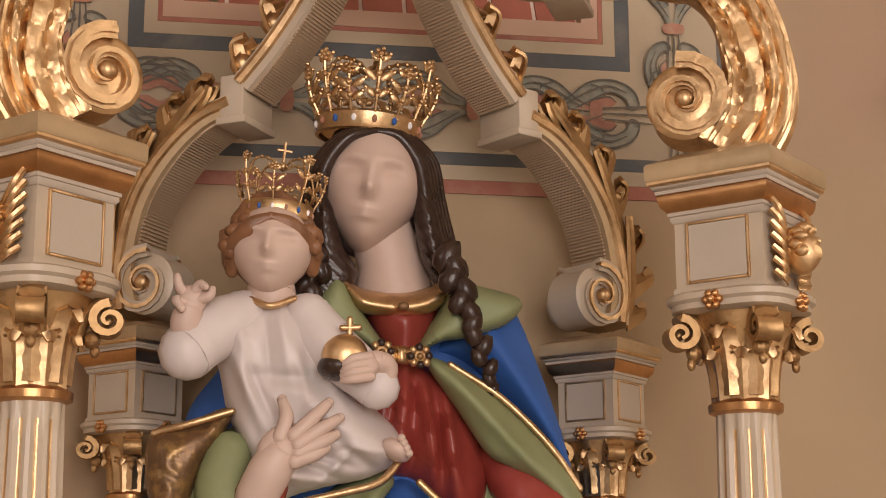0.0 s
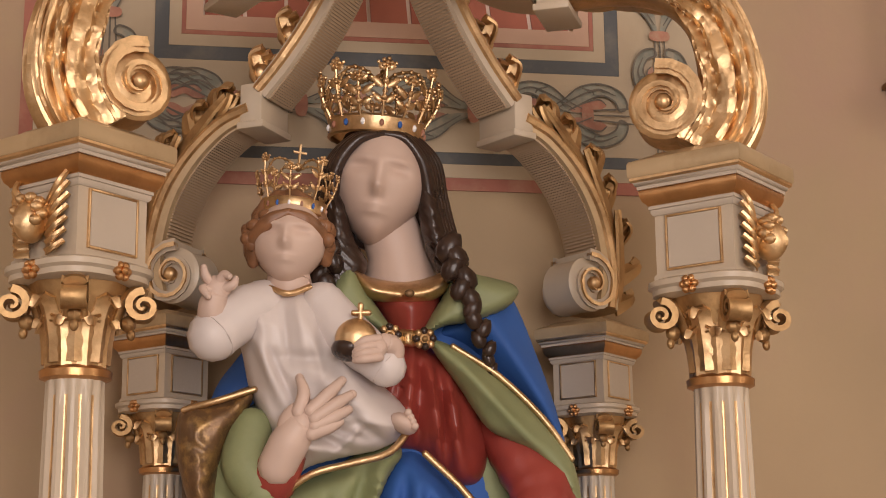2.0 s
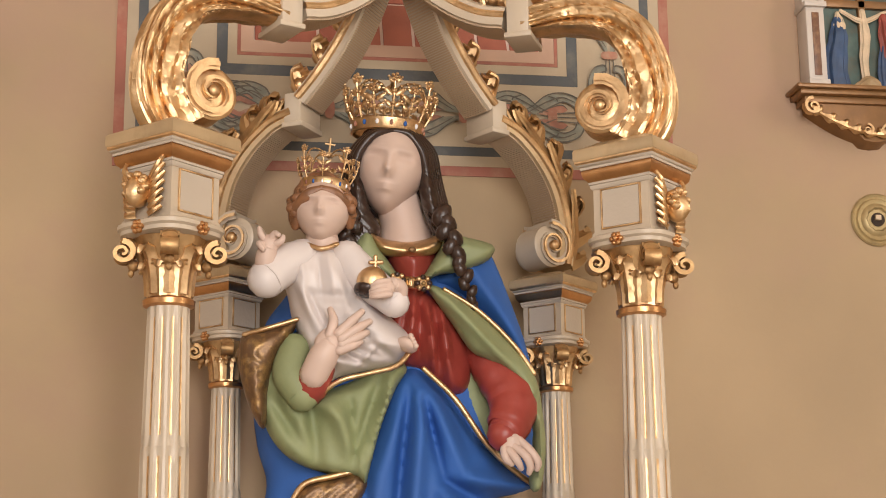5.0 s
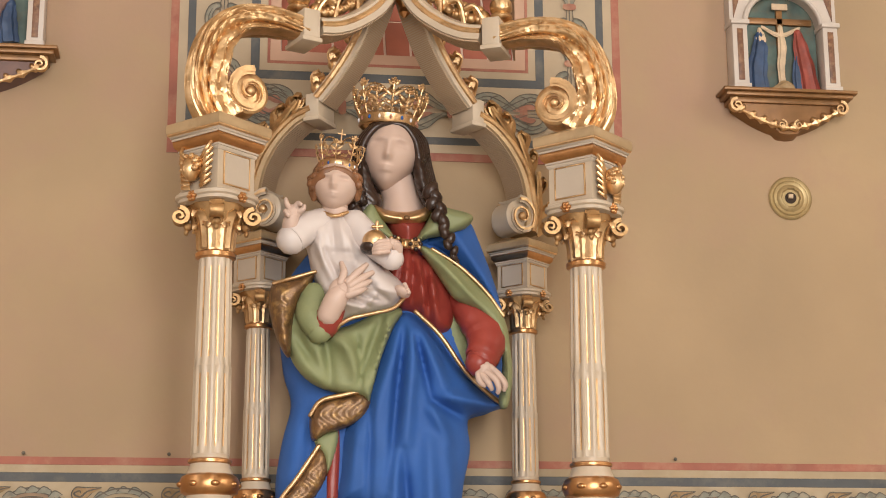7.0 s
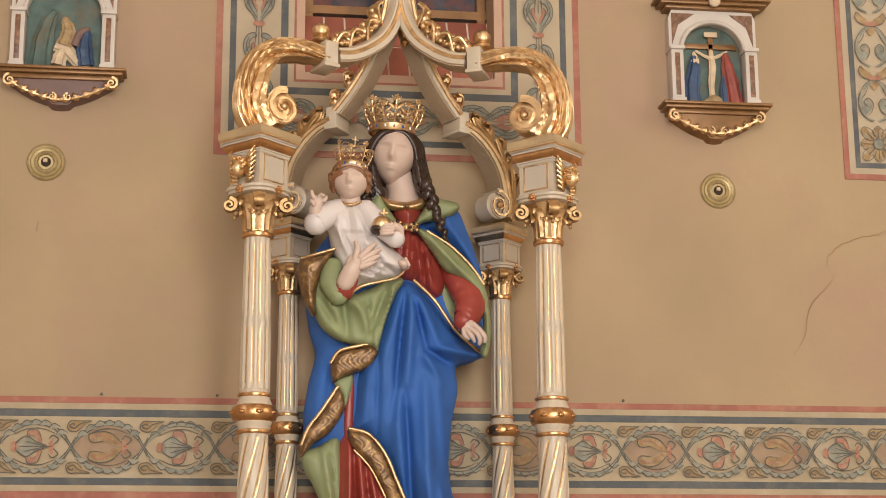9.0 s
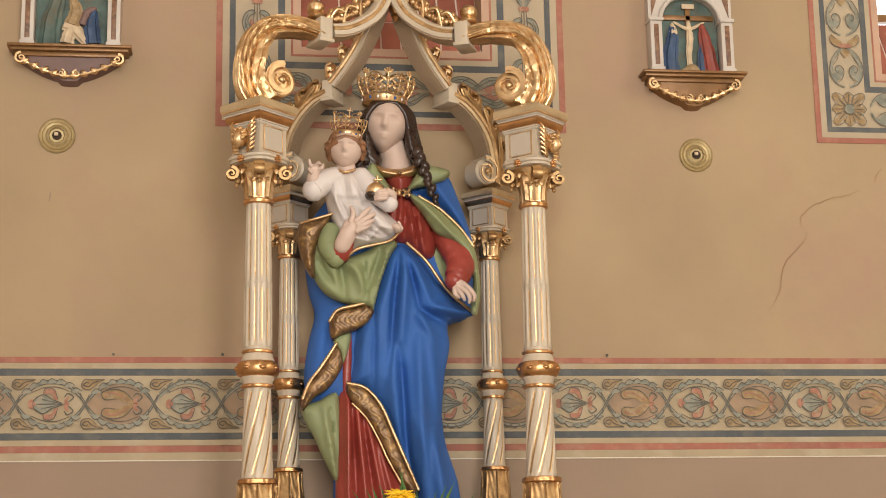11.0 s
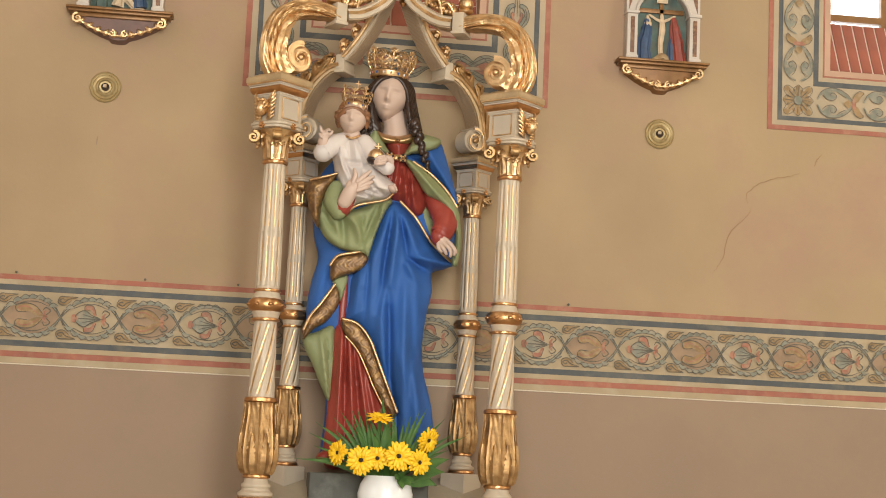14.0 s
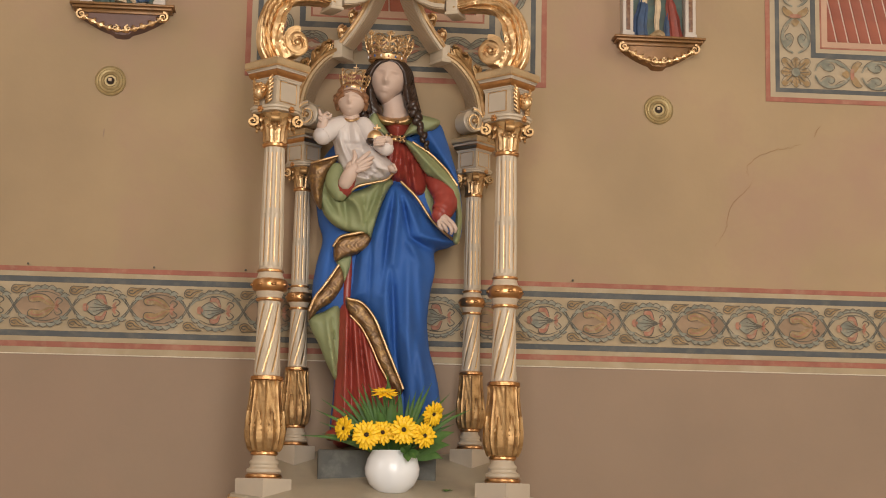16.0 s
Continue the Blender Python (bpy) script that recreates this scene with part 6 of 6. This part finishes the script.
def gerbera(p, facing, size=1.0):
    m = Vector(facing).to_track_quat("Z", "Y").to_matrix().to_4x4()
    th = tagged(empty("gerbera", Matrix.Translation(p) @ m @ Matrix.Diagonal((size, size, size, 1))), "yellow gerbera with dark centre in the bowl", "flower", group="gerberas in the bowl")
    for ring, n in ((0, 21), (1, 17)):
        for i in range(n):
            ob = new("petal", PM[ring])
            ob.parent = th
            a = (i + 0.5 * ring + random.uniform(-0.22, 0.22)) * 2 * math.pi / n
            ob.matrix_basis = Matrix.Rotation(a, 4, "Z") @ Matrix.Translation((0, 0, 0.003 * ring)) @ Matrix.Rotation(radians(random.uniform(-10, 9) - 8 * ring), 4, "Y") @ Matrix.Diagonal((random.uniform(0.88, 1.06), 1, 1, 1))
    bm = bmesh.new()
    ellipsoid(bm, (0, 0, 0.004), (0.0085, 0.0085, 0.005), seg=14)
    part("centre", bm, FLOWEREYE, th, "dark brown flower centre")
    bm = bmesh.new()
    for i in range(26):
        a = i * 2.4
        r = 0.0095 + 0.004 * (i % 3) / 2
        ellipsoid(bm, (r * math.cos(a), r * math.sin(a), 0.0055), (0.0022, 0.0022, 0.003), seg=6)
    part("inner_ring", bm, PETAL, th)
    bm = bmesh.new()
    inv = (Matrix.Translation(p) @ m @ Matrix.Diagonal((size, size, size, 1))).inverted()
    root = Vector((VX + (p[0] - VX) * 0.25, VY + 0.01, VZ + 0.13))
    sweep(bm, spline([(0, 0, 0), (0, 0, -0.03), (inv @ root + Vector((0, 0, 0))) * 0.6 + Vector((0, 0, -0.01)), inv @ root], 5), circle(0.0028, 8))
    part("stem", bm, LEAF, th)


for a, b, y, f, sz in ((648, 771, 0.035, (-0.18, -1, 0.12), 1.0), (676, 767, 0.05, (0.0, -1, 0.15), 0.86), (713, 762, 0.035, (0.05, -1, 0.1), 1.02), (749, 772, 0.05, (0.5, -1, 0.05), 0.9), (609, 760, 0.10, (-0.95, -0.75, 0.1), 0.88), (764, 734, 0.12, (0.75, -0.9, -0.35), 0.95), (679, 699, 0.10, (0.05, -0.35, 1), 0.92)):
    gerbera(pixel_to_world(a, b, y - 0.015), f, sz * 1.1)


def spray(name, root, tips, w, label, bend=0.25):
    th = tagged(empty(name), label, "leaf", group="greenery in the bowl")
    for tip in tips:
        r, t = Vector(root), Vector(tip)
        mid = r.lerp(t, 0.55) + Vector((0, 0, (t - r).length * bend * 0.25))
        bm = bmesh.new()
        blade(bm, spline([r, mid, t], 6), lambda q: w * (0.35 + math.sin(math.pi * min(1, q * 0.8 + 0.1))) * (1 - q ** 3) * 0.8, (0.1, -1, 0.25), 0.0012, 0.25)
        part("leaflet", bm, LEAF, th)
    return th


random.seed(8)
tips = []
for i in range(20):
    an = radians(172 - i * 5.2 + random.uniform(-3, 3))
    ln = random.uniform(0.21, 0.31)
    tips.append((VX - 0.04 + ln * math.cos(an), VY + 0.02 + random.uniform(-0.04, 0.03), VZ + 0.155 + ln * math.sin(an) * 0.98))
spray("palm_leaf", (VX - 0.035, VY + 0.04, VZ + 0.14), tips, 0.0085, "green fan palm leaf with narrow fingers")
tips = []
for i in range(17):
    an = radians(122 - i * 6.0 + random.uniform(-3, 3))
    ln = random.uniform(0.22, 0.33)
    tips.append((VX + 0.045 + ln * math.cos(an) * 0.9, VY + 0.03 + random.uniform(-0.04, 0.03), VZ + 0.15 + ln * math.sin(an)))
spray("palm_leaf", (VX + 0.04, VY + 0.05, VZ + 0.14), tips, 0.0085, "green fan palm leaf with narrow fingers")
spray("broad_leaf", (VX + 0.09, VY + 0.02, VZ + 0.13), [pixel_to_world(802, 765, 0.08), pixel_to_world(795, 788, 0.08), pixel_to_world(782, 812, 0.1), pixel_to_world(788, 772, 0.14)], 0.020, "broad drooping green leaf beside the bowl", 0.5)
spray("ivy_leaf", (VX + 0.05, VY - 0.06, VZ + 0.15), [pixel_to_world(708, 800, 0.005), pixel_to_world(721, 818, 0.005), pixel_to_world(735, 812, 0.01), pixel_to_world(742, 806, 0.02), pixel_to_world(722, 785, 0.005)], 0.016, "dark ivy leaves hanging over the bowl")
spray("dark_leaf", (VX, VY + 0.02, VZ + 0.14), [pixel_to_world(690, 705, 0.11), pixel_to_world(668, 725, 0.09), pixel_to_world(655, 740, 0.08), pixel_to_world(705, 725, 0.08), pixel_to_world(728, 735, 0.08), pixel_to_world(640, 750, 0.1), pixel_to_world(700, 745, 0.05), pixel_to_world(735, 748, 0.1), pixel_to_world(618, 782, 0.10)], 0.02, "dark green filler leaves among the flowers")
fall = tagged(empty("fallen_leaf", Matrix.Translation((0.235, 0.14, top_z(0.14) + 0.006))), "small dark ivy leaf lying on the stone top", "leaf")
for a in (20, 140, 260):
    bm = bmesh.new()
    blade(bm, spline([(0, 0, 0), (0.013 * math.cos(radians(a)), 0.013 * math.sin(radians(a)), 0.006), (0.026 * math.cos(radians(a)), 0.026 * math.sin(radians(a)), 0.0)], 4), lambda q: 0.010 * math.sin(math.pi * (0.1 + 0.85 * q)), (0, 0, 1), 0.0012, 0.1)
    part("leaflet", bm, LEAF, fall)


# ---- on the wall: relief stations and round vents ----
def station(x, z, w, k, kind, label):
    """A framed relief on a bracket shelf; x middle, z top of shelf, w shelf width."""
    th = tagged(empty("relief_station", Matrix.Translation((x, WALL_Y, z)) @ Matrix.Diagonal((0.855, 1, 0.855, 1))), label, "wall relief", group="relief stations on the wall")
    f = w * 0.405
    bm = bmesh.new()
    for z0, z1, ww, dd in ((-0.012, 0.0, w, 0.085), (-0.026, -0.012, w * 0.95, 0.075), (-0.045, -0.026, w * 0.88, 0.06)):
        box(bm, 0, -dd / 2, (z0 + z1) / 2, ww, dd, z1 - z0, bevel=0.003)
    part("shelf", bm, BROWNWOOD, th, "bronzed brown moulded shelf")
    # curved apron below
    bm = bmesh.new()
    n = 24
    rows = []
    for i in range(n + 1):
        u = -1 + 2 * i / n
        drop = -0.05 - 0.082 * (1 - abs(u) ** 1.7) - (0.012 if abs(u) < 0.25 else 0)
        rows.append([bm.verts.new((u * w * 0.40, -d, zz)) for d, zz in ((0.05, -0.045), (0.042, drop), (0.0, drop - 0.01), (-0.005, -0.045))])
    for a, b in zip(rows, rows[1:]):
        for j in range(4):
            bm.faces.new((a[j], a[(j + 1) % 4], b[(j + 1) % 4], b[j]))
    bm.faces.new(rows[0])
    bm.faces.new(rows[-1])
    part("apron", bm, BROWNWOOD if kind else PLUM, th, "painted curved apron")
    bm = bmesh.new()
    pts = [(u * w * 0.39, -0.052, -0.058 - 0.068 * (1 - abs(u) ** 1.7)) for u in [-1 + i / 10 for i in range(21)]]
    sweep(bm, spline(pts, 2), circle(0.0085, 6), lambda t: 1 + 0.5 * math.sin(t * 60))
    for i, p in enumerate(pts[1:-1:2]):
        ellipsoid(bm, (p[0], p[1], p[2] + 0.004), (0.019, 0.010, 0.010), turn(0, -50 if p[0] < 0 else 50, 0), 10)
    for s in (1, -1):
        volute(bm, (s * w * 0.39, -0.055, -0.056), 90, 0.024, 0.020, 1.4, 90, s, 0.4)
        volute(bm, (s * w * 0.06, -0.058, -0.118), 90, 0.016, 0.012, 1.4, 90, -s, 0.4)
    part("gilt_garland", bm, GOLD, th, "gilded leaf garland")
    # frame: pilasters, arch, cornice
    H = 0.345 * k
    for s in (1, -1):
        bm = bmesh.new()
        px = s * (f - 0.028)
        box(bm, px, -0.03, 0.115 * k, 0.052, 0.06, 0.23 * k, bevel=0.003)
        box(bm, px, -0.034, 0.235 * k, 0.064, 0.07, 0.016, bevel=0.003)
        box(bm, px, -0.034, 0.010, 0.060, 0.068, 0.02, bevel=0.003)
        pil = part("pilaster", bm, FRAMEWHITE, th)
        bm = bmesh.new()
        box(bm, px, -0.0605, 0.122 * k, 0.020, 0.004, 0.18 * k, bevel=0.001)
        part("inlay", bm, MARBLED, pil, "brown marbled inlay")
    bm = bmesh.new()
    r = f - 0.056
    zc = 0.235 * k
    n = 20
    rows = []
    for i in range(n + 1):
        a = math.pi * i / n
        ax, az = r * math.cos(a), zc + r * 0.92 * math.sin(a)
        t = 1 / max(abs(math.cos(a)) * 1.0 / f, abs(math.sin(a)) / (H + 0.06 * k - zc) if math.sin(a) > 1e-6 else 0)
        bx, bz = math.cos(a) * t, zc + math.sin(a) * t
        rows.append([bm.verts.new(c) for c in ((ax, -0.045, az), (bx, -0.045, bz), (bx, 0, bz), (ax, 0, az))])
    for a, b in zip(rows, rows[1:]):
        for j in range(4):
            bm.faces.new((a[j], a[(j + 1) % 4], b[(j + 1) % 4], b[j]))
    part("arch_frame", bm, FRAMEWHITE, th)
    bm = bmesh.new()
    sweep(bm, [(r * 1.04 * math.cos(math.pi * i / 20), -0.047, zc + r * 0.95 * math.sin(math.pi * i / 20)) for i in range(21)], circle(0.010, 8), side=(0, 1, 0))
    part("arch_moulding", bm, FRAMEWHITE, th)
    for s in (1, -1):
        bm = bmesh.new()
        o = [(s * f * 0.93, 0.255 * k), (s * f * 0.93, (H + 0.045 * k)), (s * f * 0.40, (H + 0.045 * k)), (s * f * 0.78, 0.34 * k)]
        vs = [bm.verts.new((a, -0.0475, b)) for a, b in o]
        vb = [bm.verts.new((a, -0.044, b)) for a, b in o]
        bm.faces.new(vs)
        for i in range(4):
            bm.faces.new((vs[i], vs[(i + 1) % 4], vb[(i + 1) % 4], vb[i]))
        part("spandrel", bm, MARBLED, th, "brown and gold spandrel")
    bm = bmesh.new()
    for z0, z1, ww, dd in ((0.405, 0.42, 0.88, 0.065), (0.42, 0.435, 0.98, 0.08), (0.435, 0.45, 1.06, 0.095)):
        box(bm, 0, -dd / 2, (z0 + z1) / 2 * k, w * ww, dd, (z1 - z0) * k, bevel=0.003)
    part("cornice", bm, BROWNWOOD, th)
    bm = bmesh.new()
    lathe(bm, [(0.024, 0), (0.024, 0.01), (0.018, 0.014), (0.001, 0.015)], 24, m=Matrix.Translation((0, -0.082, 0.43 * k)) @ Matrix.Rotation(radians(90), 4, "X"))
    part("number_medallion", bm, BONE, th, "small pale round medallion")
    # relief ground and its plain carved shapes
    bm = bmesh.new()
    o = [(-r, 0.004), (r, 0.004)] + [(r * math.cos(math.pi * i / 16), zc + r * 0.92 * math.sin(math.pi * i / 16)) for i in range(17)]
    vs = [bm.verts.new((a, -0.006, b)) for a, b in o]
    bm.faces.new(vs)
    part("relief_ground", bm, TEAL, th, "painted teal and brown relief ground")
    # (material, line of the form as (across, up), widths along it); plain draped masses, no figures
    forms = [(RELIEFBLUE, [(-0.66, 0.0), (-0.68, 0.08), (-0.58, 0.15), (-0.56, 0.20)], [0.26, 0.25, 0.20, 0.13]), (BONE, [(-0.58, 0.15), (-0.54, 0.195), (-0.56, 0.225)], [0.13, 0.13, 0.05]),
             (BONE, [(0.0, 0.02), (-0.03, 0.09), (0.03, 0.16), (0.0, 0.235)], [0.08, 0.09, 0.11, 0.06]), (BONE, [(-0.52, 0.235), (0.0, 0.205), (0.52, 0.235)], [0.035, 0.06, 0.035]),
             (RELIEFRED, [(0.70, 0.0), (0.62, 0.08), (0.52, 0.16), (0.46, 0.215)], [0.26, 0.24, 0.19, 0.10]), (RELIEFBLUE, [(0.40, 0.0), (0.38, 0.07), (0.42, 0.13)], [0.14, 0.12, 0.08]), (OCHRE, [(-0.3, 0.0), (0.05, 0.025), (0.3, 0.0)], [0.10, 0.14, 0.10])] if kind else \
            [(TEAL, [(-0.62, 0.0), (-0.58, 0.10), (-0.44, 0.19), (-0.30, 0.235)], [0.28, 0.26, 0.20, 0.11]), (BONE, [(-0.22, 0.10), (0.10, 0.08), (0.40, 0.03), (0.72, 0.01)], [0.13, 0.17, 0.12, 0.06]),
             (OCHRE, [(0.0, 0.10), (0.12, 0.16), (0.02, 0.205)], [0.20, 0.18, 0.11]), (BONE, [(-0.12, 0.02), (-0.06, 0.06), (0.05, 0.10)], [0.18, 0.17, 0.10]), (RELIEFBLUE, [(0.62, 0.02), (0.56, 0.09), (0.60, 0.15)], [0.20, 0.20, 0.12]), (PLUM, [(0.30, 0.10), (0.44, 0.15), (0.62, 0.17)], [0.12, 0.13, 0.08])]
    for j, (mat, line, wide) in enumerate(forms):
        bm = bmesh.new()
        steps = spline([(u * r, -0.016 - 0.0012 * j, z0 * k + 0.006) for u, z0 in line], 8)
        last = len(steps) - 1

        def girth(t, wide=wide):
            i = min(int(t * (len(wide) - 1)), len(wide) - 2)
            f = t * (len(wide) - 1) - i
            return (wide[i] * (1 - f) + wide[i + 1] * f) * r * (1 + 0.05 * math.sin(t * 19))

        sect = [(math.cos(an) * 0.55 * (1 + 0.13 * math.cos(7 * an)), math.sin(an) * (1 + 0.13 * math.cos(7 * an))) for an in (2 * math.pi * i / 28 for i in range(28))]
        sweep(bm, steps, sect, girth, side=(0, 1, 0))
        ellipsoid(bm, steps[last], (wide[-1] * r, wide[-1] * r * 0.6, wide[-1] * r * 1.1), seg=12)
        part("robe_form", bm, mat, th, "plain painted relief form")
    if kind:
        bm = bmesh.new()
        box(bm, 0, -0.012, 0.262 * k, r * 1.75, 0.012, 0.022, bevel=0.002)
        box(bm, 0, -0.012, 0.17 * k, 0.022, 0.012, 0.30 * k, bevel=0.002)
        part("cross", bm, BROWNWOOD, th, "brown wooden cross")
        bm = bmesh.new()
        box(bm, 0, -0.022, 0.312 * k, 0.055, 0.006, 0.022, bevel=0.001)
        part("title_board", bm, BONE, th)
    return th


station(1.140, 2.683, 0.455, 1.0, True, "arched relief with wooden cross in white frame on bracket")
station(-1.092, 2.721, 0.495, 1.0, False, "arched relief with muted robed forms on plum bracket")

for x, z in ((1.148, 2.384), (-1.132, 2.412)):
    v = tagged(empty("wall_vent", Matrix.Translation((x, WALL_Y, z)) @ Matrix.Rotation(radians(90), 4, "X") @ Matrix.Diagonal((0.86, 0.86, 1, 1))), "round pale brass wall rosette with dark centre", "vent", group="round wall rosettes")
    bm = bmesh.new()
    lathe(bm, [(0.073, 0), (0.073, 0.004), (0.069, 0.007), (0.064, 0.004), (0.060, 0.003), (0.056, 0.007), (0.051, 0.005), (0.046, 0.004), (0.040, 0.009), (0.033, 0.011), (0.028, 0.006), (0.02, 0.006), (0.0, 0.006)][:-1], 48, wave=lambda a, z, i: 1 + (0.04 * math.cos(10 * a) if 7 < i < 11 else 0))
    part("rosette_plate", bm, BRASS, v)
    # solid dark disc; the shade of an opening put into its colour
    bm = bmesh.new()
    lathe(bm, [(0.019, 0.006), (0.019, 0.0085), (0.001, 0.0087)], 20)
    part("hole_shade", bm, FLOWEREYE, v, "dark disc for the shaded centre")
    bm = bmesh.new()
    box(bm, -0.002, 0.004, 0.012, 0.016, 0.014, 0.010, bevel=0.002)
    part("latch", bm, BONE, v)
